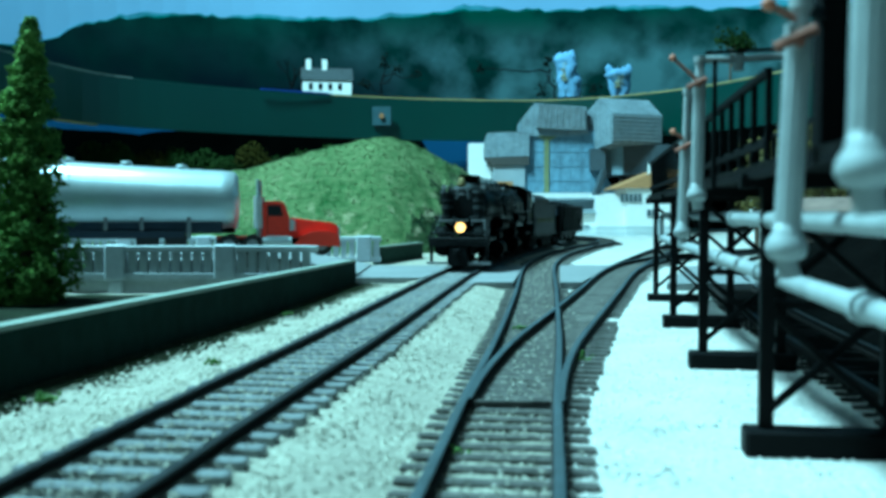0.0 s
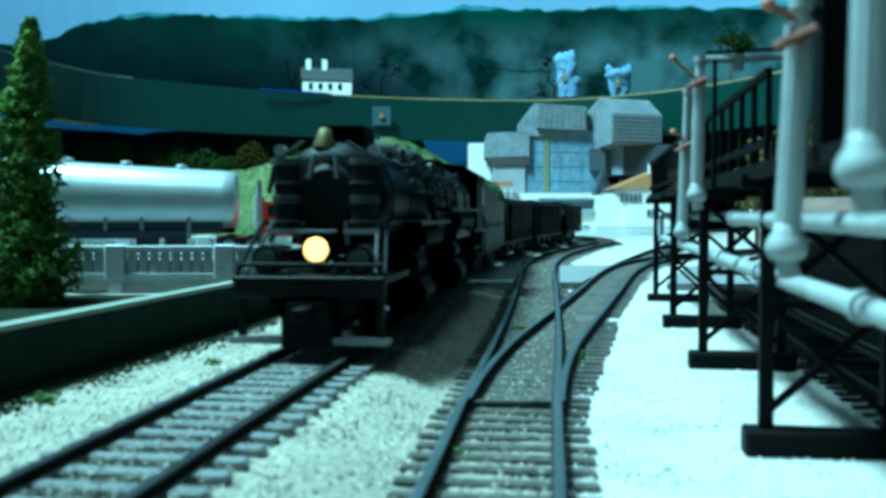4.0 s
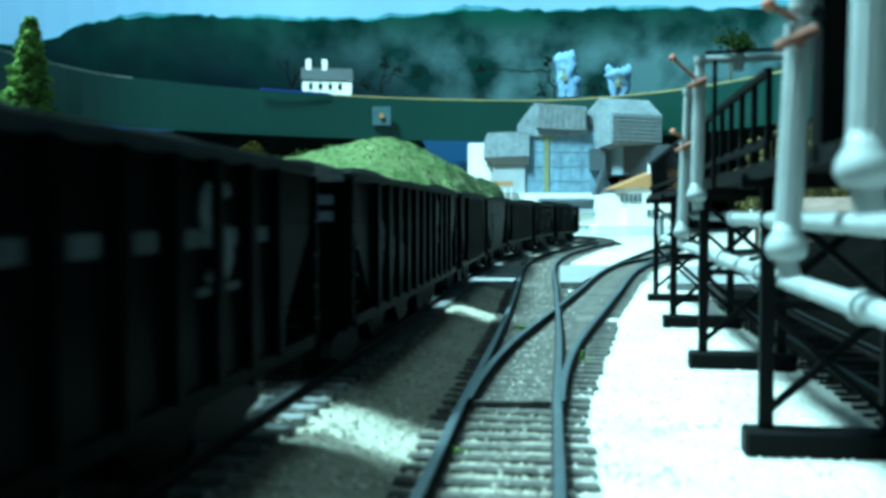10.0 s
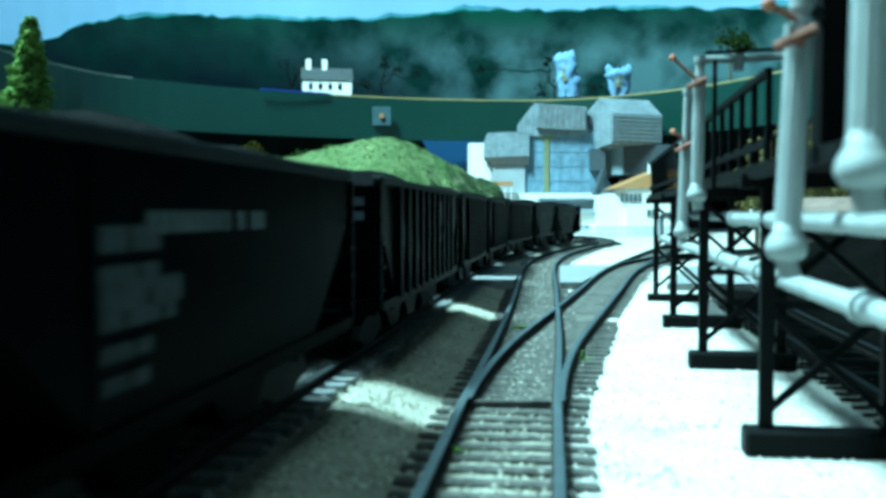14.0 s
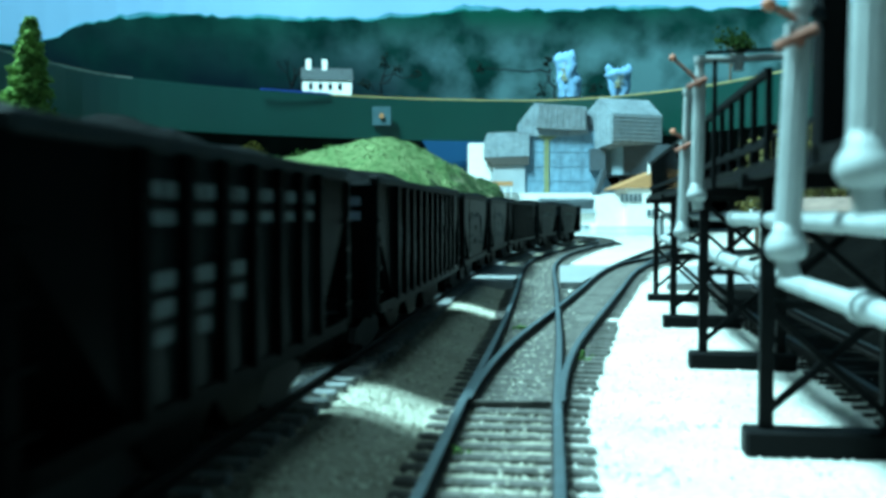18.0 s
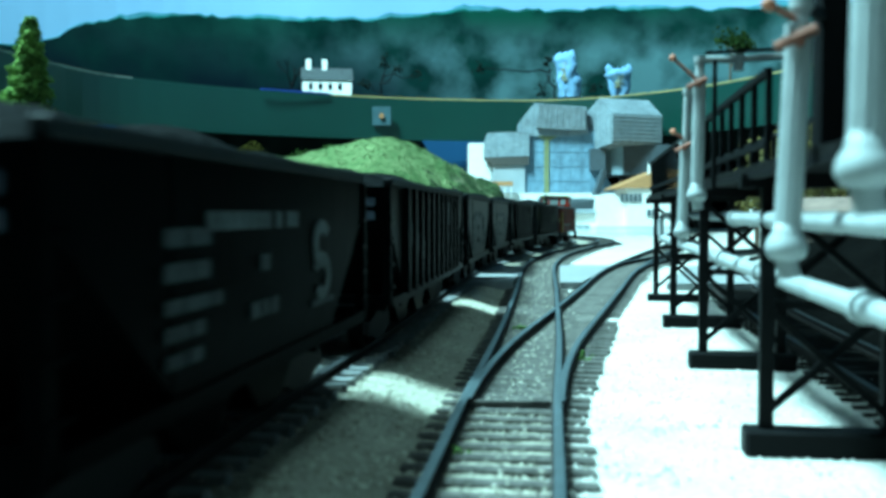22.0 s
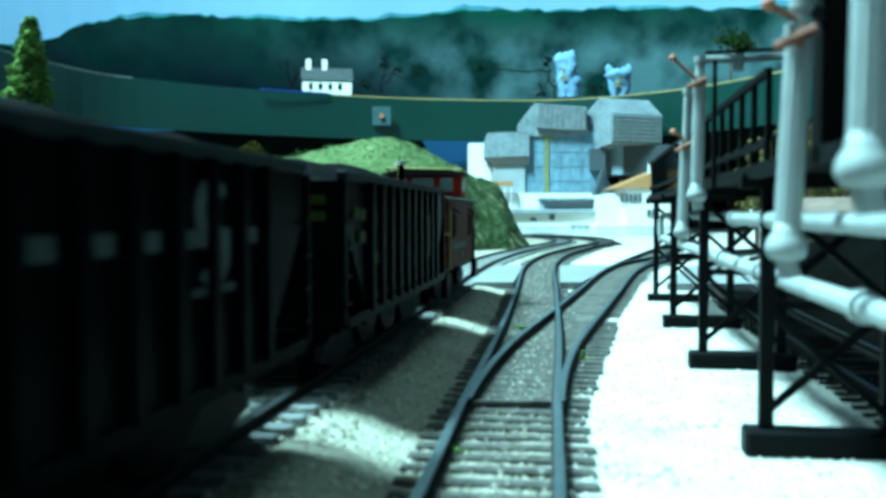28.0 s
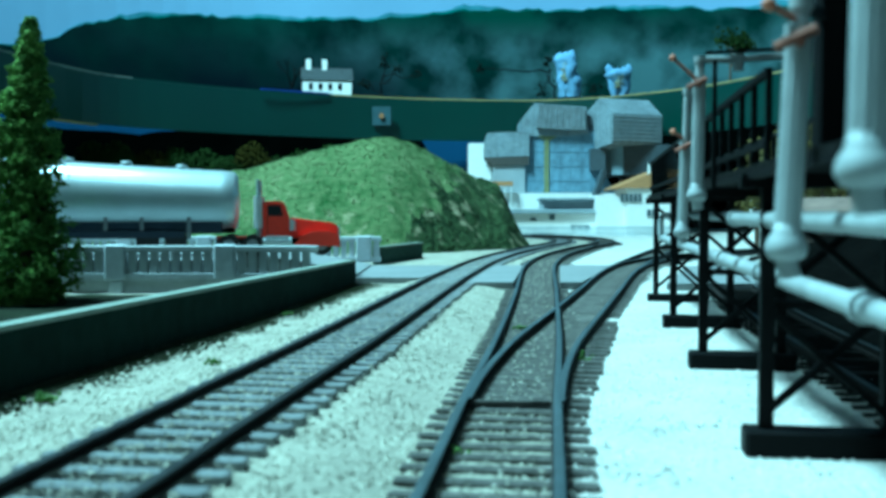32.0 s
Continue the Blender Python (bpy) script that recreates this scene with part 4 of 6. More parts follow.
def build_autumn_trees():
    rng = random.Random(77)
    leaf = mat("autumn_leaves", (0.16, 0.12, 0.025), 0.95, 0, 160, color2=(0.012, 0.025, 0.010), bump=0.002, big=20, vary=0.15)
    for x, y, h in ((.285, .80, .105), (.35, .86, .120), (.33, .98, .115), (.43, .93, .125), (.52, 1.02, .12), (.46, 1.14, .13)):
        t = thing("autumn_tree", "dark green and yellow autumn tree behind the rack", "tree", "autumn trees behind the rack", at=Matrix.Translation((x, y, .0038)))
        part("trunk", rodded((0, 0, -.002), (0, 0, h * .75), .003, 8, .0012), BARK, t)
        spots = []
        for _ in range(420):
            d = Vector((rng.gauss(0, 1), rng.gauss(0, 1), rng.gauss(0, 1))).normalized() * rng.random() ** .5
            spots.append(((d.x * .034, d.y * .03, h * .62 + d.z * h * .40), rng.uniform(.0014, .0036)))
        crown(spots, int(x * 100), leaf, t)


build_autumn_trees()


# ---- balustrade along the road ----
def balustrade(a, b, z, label):
    a, b = Vector((*a, z)), Vector((*b, z))
    length = (b - a).length
    d = (b - a).normalized()
    m = Matrix.Translation(a) @ Matrix.Rotation(math.atan2(d.y, d.x), 4, "Z")
    fence = thing("balustrade", label, "balustrade", "balustrades along the road", at=m)
    part("plinth", boxed(0, length, -.002, .002, 0, .0032, .0003), CONCRETE, fence)
    part("base_wall", boxed(.001, length - .014, .0004, .0018, -.0085, .0), CONCRETE, fence)
    part("top_rail", boxed(0, length, -.0018, .0018, .0132, .0162, .0004), CONCRETE, fence)
    bay = .0515
    k = 0
    while k * bay < length - .002:
        c = max(k * bay, .004)
        part("pier", boxed(c - .005, c + .005, -.0026, .0026, -.0004, .0168, .0008), CONCRETE, fence)
        if c < length - .012:
            part("pier_foot", boxed(c - .0032, c + .0032, -.0022, .0022, -.0082, -.0004, .0003), CONCRETE, fence)
        for j in range(8):
            q = k * bay + .008 + (bay - .016) * j / 7
            if q < length - .002:
                part("baluster", boxed(q - .0019, q + .0019, -.0012, .0012, .0031, .0133, .0003), CONCRETE, fence)
        k += 1


balustrade((-.3090, .440), (-.0590, .440), .0078, "grey concrete balustrade in front of the road")
balustrade((-.36, .602), (-.040, .602), .0080, "grey concrete balustrade behind the road")


# ---- tank truck ----
def wheel(parent, x, y, z, r, w):
    ty = part("wheel", rodded((x, y - w / 2, z), (x, y + w / 2, z), r, 20), TYRE, parent)
    part("rim", rodded((x, y - w / 2 - .0004, z), (x, y + w / 2 + .0004, z), r * .55, 14), STEEL, ty)
    return ty


def build_truck():
    base = Matrix.Translation((-.0883, .498, .0172)) @ Matrix.Rotation(math.radians(9), 4, "Z") @ Matrix.Diagonal((.93, .93, .93, 1))
    trailer = thing("tank_trailer", "long polished aluminium tank trailer on the road", "trailer", at=base)
    bm = bmesh.new()
    lathe(bm, [(.004, -.158), (.0125, -.1565), (.0152, -.152), (.0160, -.145), (.0160, -.030), (.0155, -.0245), (.0135, -.0222), (.004, -.0212)], 40, Matrix.Translation((0, 0, .0340)) @ Matrix.Rotation(math.pi / 2, 4, "Y"))
    part("tank", bm, CHROME, trailer, "polished aluminium tank", True)
    for x in [-.150 + .0133 * k for k in range(10)]:
        part("band", rodded((x - .0002, 0, .0340), (x + .0002, 0, .0340), .01618, 40), CHROME, trailer)
    for x in (-.114, -.083, -.053):
        bm = bmesh.new()
        lathe(bm, [(.0034, .0490), (.0034, .0508), (.0028, .0518), (.0008, .0521)], 16, Matrix.Translation((x, 0, 0)))
        part("manhole", bm, CHROME, trailer, "domed manhole cover")
    part("chassis", boxed(-.152, -.024, -.0065, .0065, .0125, .0182, .0004), IRON, trailer)
    part("side_skirt", boxed(-.150, -.030, -.0125, -.0118, .0125, .0190, .0002), mat("navy_skirt", (0.012, 0.022, 0.040), 0.6, 0, 200, 0.2), trailer, "dark blue side skirt")
    for x in (-.092, -.073, -.048):
        part("bracket", boxed(x - .0011, x + .0011, -.0142, -.0128, .0095, .0215, .0002), STEEL, trailer)
    for x in (-.070, -.055):
        part("equipment_box", boxed(x - .0060, x + .0060, -.0150, -.0118, .0060, .0122, .0005), TYRE, trailer, "black equipment box")
    part("side_box", boxed(-.115, -.05, -.0152, -.0115, .0098, .0142, .0006), mat("navy_skirt", (0, 0, 0)), trailer)
    for x in (-.143, -.129):
        for y in (-.0125, .0125):
            wheel(trailer, x, y, .0060, .0060, .0062)
    for x in (-.060, -.054):
        part("landing_leg", boxed(x - .0008, x + .0008, -.0108, -.0092, .0002, .0125), IRON, trailer)
    for o in trailer.children_recursive:
        if o.name.split(".")[0] in ("tank", "band", "manhole"):
            for v in o.data.vertices:
                k = max(0.0, (-.030 - v.co.x) / .115)
                v.co.z = .0132 + (v.co.z - .018) * (1.08 + .19 * k)
                v.co.y *= 1 + .10 * k
    tr = thing("truck_tractor", "bright red conventional truck tractor with chrome stacks", "truck", at=base)
    part("chassis", boxed(-.034, .032, -.0055, .0055, .0062, .0095, .0004), IRON, tr)
    bm = bmesh.new()
    prism(bm, [(-.0085, .0098), (.0068, .0098), (.0068, .0225), (.0042, .0318), (.0022, .0330), (-.0068, .0330), (-.0085, .0318)], "y", -.0135, .0135)
    bmesh.ops.bevel(bm, geom=list(bm.edges), offset=.0007, segments=2, affect="EDGES")
    cab = part("cab", bm, TRUCKRED, tr)
    for y in (-.01365, .01365):
        bm = prismed([(-.0052, .0238), (.0034, .0238), (.0018, .0305), (-.0052, .0305)], "y", y - .0002, y + .0002)
        part("side_window", bm, GLASS, cab)
    bm = bmesh.new()
    prism(bm, [(.0068, .0098), (.0338, .0098), (.0345, .0165), (.0325, .0190), (.0066, .0228)], "y", -.0095, .0095)
    bmesh.ops.bevel(bm, geom=list(bm.edges), offset=.0012, segments=2, affect="EDGES")
    part("bonnet", bm, TRUCKRED, tr)
    for y in (-.0118, .0118):
        bm = prismed([(.0095, .0060), (.0350, .0050), (.0342, .0120), (.0285, .0142), (.0195, .0142), (.0135, .0112)], "y", y - .0032, y + .0032)
        part("fender", bm, TRUCKRED, tr)
        part("fuel_tank", rodded((-.008, y, .0075), (.008, y, .0075), .0034, 16), CHROME, tr, "chrome fuel tank")
        part("exhaust_pipe", rodded((-.0103, y, .0095), (-.0103, y, .0465), .0012, 12), CHROME, tr, "chrome exhaust stack")
        part("heat_shield", rodded((-.0103, y, .016), (-.0103, y, .036), .0027, 12), mat("bright_chrome", (0.75, 0.80, 0.80), 0.35, 0.6, 60, 0.1), tr, "bright chrome heat shield")
        wheel(tr, .0245, y, .0060, .0060, .0042)
        for x in (-.0265, -.0135):
            wheel(tr, x, y, .0060, .0060, .0062)
    part("grille", boxed(.0342, .0352, -.0075, .0075, .0100, .0170), CHROME, tr, "chrome grille")
    part("bumper", boxed(.0348, .0362, -.0135, .0135, .0050, .0085, .0004), CHROME, tr, "chrome bumper")
    part("deck_plate", boxed(-.034, -.0095, -.012, .012, .0096, .0108, .0003), TRUCKRED, tr)
    part("cab_step", boxed(-.006, .006, -.0150, -.0118, .0098, .0112, .0003), CHROME, tr, "chrome cab step")
    part("air_cleaner", rodded((.0085, -.0125, .0145), (.0085, -.0125, .0215), .0018, 14), CHROME, tr, "chrome air cleaner")
    part("door_seam", boxed(-.0056, -.0053, -.0138, -.0135, .0115, .0235), IRON, tr)
    for o in tr.children_recursive:
        for v in o.data.vertices:
            if v.co.z > .0098:
                v.co.z = .0098 + (v.co.z - .0098) * .89


build_truck()


# ---- coal breaker and white sheds at the back ----
def build_breaker():
    br = thing("coal_breaker", "tall blue-grey sheet-clad coal breaker with projecting lofts", "building", at=Matrix.Translation((.17, 1.60, .0038)))
    stripe = mat("yellow_stripe", (0.20, 0.22, 0.10), 0.8, 0, 90, 0.2)
    part("main_house", prismed([(-.060, .0), (.127, .0), (.127, .067), (.103, .110), (.085, .135), (.095, .175), (-.030, .175), (-.030, .120), (-.060, .067)], "y", .0, .12), BLUEWALL, br)
    part("painted_stripe", boxed(.003, .011, -.0022, -.0002, .058, .1599), stripe, br, "faded yellow stripe")
    part("painted_stripe", prismed([(-.020, .1735), (.040, .1735), (.030, .168), (.012, .160), (.002, .160), (-.010, .168)], "y", -.0024, -.0002), stripe, br, "faded yellow stripe")
    for x in (-.040, -.020, .030, .048, .066, .084, .1):
        part("seam", boxed(x - .0005, x + .0005, -.0008, -.0002, .066, .118 if x in (-.040, .1) else .168), mat("blue_seam", (0.125, 0.215, 0.285), 0.8, 0, 60, 0.15), br)
    for z in (.090, .115, .140):
        part("seam", boxed(-.030, .084, -.0007, -.0002, z - .0004, z + .0004), mat("blue_seam", (0, 0, 0)), br)
    # upper middle loft with its overhanging roof
    part("loft", prismed([(-.0352, .1667), (-.0352, .195), (-.014, .2225), (.075, .216), (.078, .170), (.04, .1667)], "y", -.0045, .10), GREYWALL, br)
    bm = prismed([(-.012, .180), (.072, .1755), (.070, .2135), (-.006, .2195)], "y", -.0140, -.0047)
    part("loft_roof", bm, mat("roof_sheet", (0.13, 0.155, 0.17), 0.7, 0, 120, 0.4), br)
    for k in range(8):
        x = -.007 + .0098 * k
        part("roof_rib", boxed(x - .0006, x + .0006, -.0152, -.0141, .182, .2125), GREYWALL, br)
    # right loft, its corner towards the yard
    m = Matrix.Translation((.110, -.050, -.006)) @ Matrix.Rotation(.38, 4, "Z")
    def turned(bm):
        bmesh.ops.transform(bm, matrix=m, verts=bm.verts)
        return bm
    part("loft", turned(prismed([(.0, .158), (.0, .207), (.040, .236), (.085, .215), (.085, .145)], "x", .0, .098)), GREYWALL, br)
    for k in range(7):
        part("louvre", turned(boxed(.001, .096, -.0018, -.0002, .162 + .0066 * k, .1645 + .0066 * k)), mat("pale_slat", (0.27, 0.32, 0.35), 0.7, 0, 90, 0.15), br)
    for k in range(6):
        part("side_batten", turned(boxed(-.0016, -.0002, .006 + .012 * k, .0075 + .012 * k, .160, .207)), mat("pale_slat", (0, 0, 0)), br)
    part("loft_leg", boxed(.080, .106, -.012, .06, .108, .1445), DARKWALL, br)
    # left loft
    part("loft", prismed([(-.098, .130), (-.0235, .132), (-.0235, .1735), (-.094, .1715), (-.098, .160)], "y", -.0105, .05), GREYWALL, br)
    part("loft_soffit", prismed([(-.098, .1298), (-.0235, .1318), (-.0235, .117), (-.085, .117)], "y", -.0100, .05), mat("brown_soffit", (0.06, 0.055, 0.05), 0.8, 0, 90, 0.2), br)
    part("loft_base", boxed(-.0846, -.0305, -.006, .05, .070, .1168), mat("grey_render", (0.33, 0.37, 0.40), 0.8, 0, 60, 0.1), br)
    part("back_slab", boxed(-.1244, -.0848, .055, .12, .0, .159), WHITE, br)
    # dark bin house on the right
    part("bin_house", boxed(.1346, .2300, -.018, .11, .1007, .151), DARKWALL, br)
    part("bin_side", prismed([(.109, .015), (.1344, -.019), (.1344, .11), (.109, .11)], "z", .1007, .150), mat("pale_blue_sheet", (0.22, 0.30, 0.34), 0.7, 0, 90, 0.2), br)
    for x in (.140, .18, .222):
        part("bin_leg", boxed(x - .003, x + .003, .03, .036, .0, .1006), DARKWALL, br)
    bm = bmesh.new()
    beam(bm, (.104, -.012, .108), (.086, -.018, .058), .010)
    part("chute", bm, DARKWALL, br, "dark sloping chute")
    part("awning", boxed(-.1205, -.0526, -.032, -.020, .0813, .0885), TAN, br, "tan awning strip")
    for k in range(7):
        part("awning_post", boxed(-.119 + .0105 * k, -.1175 + .0105 * k, -.030, -.028, .0, .0812), WHITE, br)


build_breaker()


def window(parent, x, y, z, w, h, n=1):
    for k in range(n):
        a = x + k * (w + .0018)
        fr = part("window", boxed(a, a + w, y - .0012, y, z, z + h), STEEL, parent)
        part("pane", boxed(a + .0008, a + w - .0008, y - .0015, y - .0011, z + .0008, z + h - .0008), mat("grey_blue_pane", (0.060, 0.095, 0.115), 0.3, 0, 90, 0.3), fr)


def build_sheds():
    felt = mat("grey_felt_roof", (0.27, 0.32, 0.35), 0.8, 0, 90, 0.15)
    lo = thing("white_shed", "long low white shed in front of the breaker", "building", at=Matrix.Translation((.16, 1.50, .0038)))
    part("wall", boxed(-.050, .158, .0, .075, 0, .0346), WHITE, lo)
    part("roof", boxed(-.055, .161, -.008, .078, .0348, .0415, .0006), felt, lo)
    part("upper_wall", boxed(.002, .089, .020, .075, .0416, .0560), mat("grey_render", (0, 0, 0)), lo)
    part("canopy", boxed(-.002, .092, .004, .075, .0562, .0592), GREYWALL, lo)
    window(lo, -.020, 0, .0235, .010, .0045, 1)
    window(lo, .011, 0, .024, .0085, .010, 1)
    window(lo, .0455, 0, .0085, .0090, .0075, 3)
    window(lo, .125, 0, .0095, .006, .009, 3)
    up = thing("white_shed", "white wall of the breaker's upper yard", "building", at=Matrix.Translation((.17, 1.585, .0038)))
    part("wall", boxed(-.11, .13, .0, .012, 0, .0693), WHITE, up)
    ri = thing("white_house", "white works house with tan hipped roof", "building", at=Matrix.Translation((.315, 1.46, .0038)))
    part("wall", boxed(-.028, .06, .0, .10, 0, .0740), WHITE, ri)
    part("lean_to", boxed(-.0707, -.0282, .01, .10, 0, .0640), WHITE, ri)
    part("roof", prismed([(-.048, .0742), (.064, .0742), (.064, .103), (.022, .103)], "y", -.004, .104), TAN, ri)
    window(ri, -.0371, -.0005, .0525, .0050, .0130, 5)
    window(ri, .004, -.0005, .030, .006, .011, 2)
    for x in (.0063, .0177):
        part("chimney", rodded((x, -.002, .088), (x, -.002, .112), .0019, 10), WHITE, ri, "thin white chimney pipe")
    fence = thing("picket_fence", "long pale picket fence in front of the sheds", "fence", at=Matrix.Translation((.075, 1.40, .0038)))
    for k in range(70):
        part("picket", boxed(.004 * k, .004 * k + .0022, .0, .001, 0, .0160), mat("fence_paint", (0.40, 0.47, 0.50), 0.8, 0, 90, 0.2), fence)
    for z in (.004, .0115):
        part("fence_rail", boxed(0, .28, .0011, .0022, z, z + .0014), mat("fence_paint", (0, 0, 0)), fence)


build_sheds()


# ---- house and bare trees on the shelf ----
def build_house():
    h = thing("farmhouse", "white farmhouse with dark slate roof on the shelf", "house", at=Matrix.Translation((-.215, 1.742, .2556)) @ Matrix.Rotation(.16, 4, "Z"))
    part("wall", prismed([(0, 0), (.0, .030), (.022, .053), (.044, .030), (.044, 0)], "x", -.045, .045), WHITE, h)
    for s in (-1, 1):
        bm = bmesh.new()
        c = .022
        prism(bm, [(c + s * .0232, .0290), (c, .0532), (c, .0556), (c + s * .0245, .0300)], "x", -.048, .048)
        part("roof_slope", bm, SLATE, h)
    for k in range(4):
        w = part("window", boxed(-.034 + .018 * k, -.027 + .018 * k, -.0008, -.0001, .012, .024), GLASS, h)
    for x in (-.034, -.004):
        part("chimney", boxed(x - .0045, x + .0045, .018, .027, .05, .071), WHITE, h, "white chimney")


build_house()


def twig_tree(x, y, z, h, seed, label, material, leaves=None):
    t = thing("bare_tree", label, "tree", at=Matrix.Translation((x, y, z)))
    rng = random.Random(seed)
    bm = bmesh.new()
    tips = []

    def grow(p, d, length, r, depth):
        q = p + d * length
        rod(bm, p, q, r, 5, r * .65)
        if depth == 0:
            tips.append(q)
            return
        for _ in range(3 if depth > 1 else 2):
            e = (d + Vector((rng.gauss(0, .55), rng.gauss(0, .4), rng.gauss(.1, .35)))).normalized()
            grow(q, e, length * rng.uniform(.6, .8), r * .62, depth - 1)
    grow(Vector((0, 0, -.001)), Vector((0, 0, 1)), h * .36, h * .03, 3)
    part("trunk", bm, material, t)
    if leaves:
        spots = []
        for p in tips:
            for _ in range(14):
                spots.append((p + Vector((rng.gauss(0, h * .07), rng.gauss(0, h * .05), rng.gauss(0, h * .08))), rng.uniform(h * .018, h * .04)))
        crown(spots, seed, leaves, t)


PALE = mat("pale_blossom", (0.17, 0.32, 0.50), 0.9, 0, 200, 0.25, big=40)


def frosted_tree(x, y, z, shape, horns, seed):
    """A squat frosted model tree; shape: (height, centre, half width) rows from the foot up, horns: tufts (x, width, height) on its top."""
    t = thing("frosted_tree", "pale blue-white frosted model tree on the shelf", "tree", "frosted trees on the shelf", at=Matrix.Translation((x, y, z)))
    rng = random.Random(seed)
    top = shape[-1][0]
    part("trunk", rodded((0, 0, -.0065), (shape[1][1], 0, top * .5), .0035, 8, .002), BARK, t)
    def lump(rows, name):
        n, seg = 26, 20
        verts, faces = [], []
        for i in range(n + 1):
            h = rows[-1][0] * i / n
            c, w = (float(np.interp(h, [r[0] for r in rows], [r[k] for r in rows])) for k in (1, 2))
            w *= math.sqrt(max(1 - max((i / n - .82) / .19, 0) ** 2, .004))
            for j in range(seg):
                a = 2 * math.pi * j / seg
                k = w * (1 + .38 * noise.noise((math.cos(a) * 1.6 + seed, math.sin(a) * 1.6, h * 75)) + .14 * noise.noise((math.cos(a) * 5, math.sin(a) * 5, h * 260)))
                verts.append((c + k * math.cos(a), .8 * k * math.sin(a), h))
        for i in range(n):
            for j in range(seg):
                faces.append((i * seg + j, i * seg + (j + 1) % seg, (i + 1) * seg + (j + 1) % seg, (i + 1) * seg + j))
        faces += [tuple(reversed(range(seg))), tuple(n * seg + j for j in range(seg))]
        mesh_ob(name, verts, faces, PALE, t, smooth=True)
    lump(shape, "crown")
    for hx, hw, hh in horns:
        lump(((0, hx * .5, hw * 1.6), (top * .7, hx * .8, hw * 2), (top, hx, hw * 2.0), (top + hh * .6, hx * 1.05, hw * 1.5)), "crown_tuft")
    lit = [((shape[1][1] - shape[1][2] * .8 + rng.gauss(0, .003), -.012 + rng.gauss(0, .002), top * rng.uniform(.35, .75)), rng.uniform(.0012, .0024)) for _ in range(90)]
    crown(lit, seed + 1, mat("cream_lichen", (0.34, 0.36, 0.25), 0.9, 0, 200, 0.3), t, "lichen")


frosted_tree(.238, 1.80, .2600, ((0, .012, .012), (.03, .008, .017), (.07, -.004, .021), (.085, -.004, .021)), ((-.012, .0058, .002), (-.001, .0040, .006), (.009, .0050, .010)), 4)
frosted_tree(.335, 1.765, .2545, ((0, .004, .010), (.022, .004, .014), (.042, -.006, .023), (.055, -.007, .025)), ((-.023, .0040, .015), (-.006, .0030, .004), (.004, .0034, .007), (.013, .0038, .015)), 9)


def branch_tree(x, y, z, limbs, seed, label):
    """A dark bare tree with long level limbs; limbs: (dx0, dz0, dx1, dz1, thickness) from its foot."""
    t = thing("bare_tree", label, "tree", at=Matrix.Translation((x, y, z)))
    rng = random.Random(seed)
    for i, (x0, z0, x1, z1, r) in enumerate(limbs):
        bm = bmesh.new()
        n = 6
        p = [Vector((x0 + (x1 - x0) * k / n + rng.gauss(0, .002) * (0 < k < n), rng.gauss(0, .002) * (0 < k < n), z0 + (z1 - z0) * k / n + rng.gauss(0, .0025) * (0 < k < n))) for k in range(n + 1)]
        for k in range(n):
            rod(bm, p[k], p[k + 1], r * (1 - .09 * k), 6, r * (1 - .09 * (k + 1)))
            for _ in range(2):
                e = Vector((rng.gauss(0, 1), rng.gauss(0, .6), rng.gauss(.2, .8))).normalized()
                rod(bm, p[k + 1], p[k + 1] + e * rng.uniform(.006, .018), r * .35, 4, r * .12)
        part("trunk" if i == 0 else "limb", bm, IRON, t)
    spots = [((l[2] + rng.gauss(0, .006), rng.gauss(0, .004), l[3] + rng.gauss(0, .006)), rng.uniform(.0015, .004)) for l in limbs for _ in range(16)]
    crown(spots, seed, mat("dark_lichen", (0.006, 0.012, 0.010), 0.95, 0, 200, 0.4, spec=0.1), t)


branch_tree(-.128, 1.90, .2535, [(0, 0, .010, .095, .0022), (.006, .045, .035, .078, .0013), (.008, .062, .075, .064, .0012), (.004, .03, -.03, .045, .001)], 12, "dark bare tree with level limbs on the shelf")
branch_tree(.225, 1.86, .2535, [(0, 0, -.018, .088, .0022), (-.012, .062, -.150, .072, .0016), (-.010, .05, .075, .034, .0014), (-.014, .07, -.03, .03, .001)], 15, "dark bare tree with a long level limb on the shelf")
twig_tree(-.30, 1.86, .2540, .10, 18, "bare dark tree on the shelf", IRON)
twig_tree(.485, 1.585, .2540, .088, 23, "dark leafy tree on the shelf", BARK, BUSH)

build_stones()


def weed(x, y, n, seed):
    rng = random.Random(seed)
    spots = [((rng.gauss(0, .0012), rng.gauss(0, .0012), abs(rng.gauss(.0004, .0006))), rng.uniform(.0003, .0007)) for _ in range(n)]
    t = thing("weed_tuft", "small bright green weed growing in the ballast", "weed", "weeds in the ballast", at=Matrix.Translation((x, y, ground_z(x, y) + .0004)))
    crown(spots, seed, mat("weed_green", (0.06, 0.13, 0.02), 0.9, 0, 500, 0.3), t, "leaves")


for k, (x, y) in enumerate(((.026, .31), (-.060, .355), (-.083, .193), (-.058, .235), (.002, .150), (.037, .245))):
    weed(x, y, 34 if k in (0, 2) else 12, k)

# ---- rolling stock; origin on the rail head, +y is forward ----
RAILHEAD = 0.0075


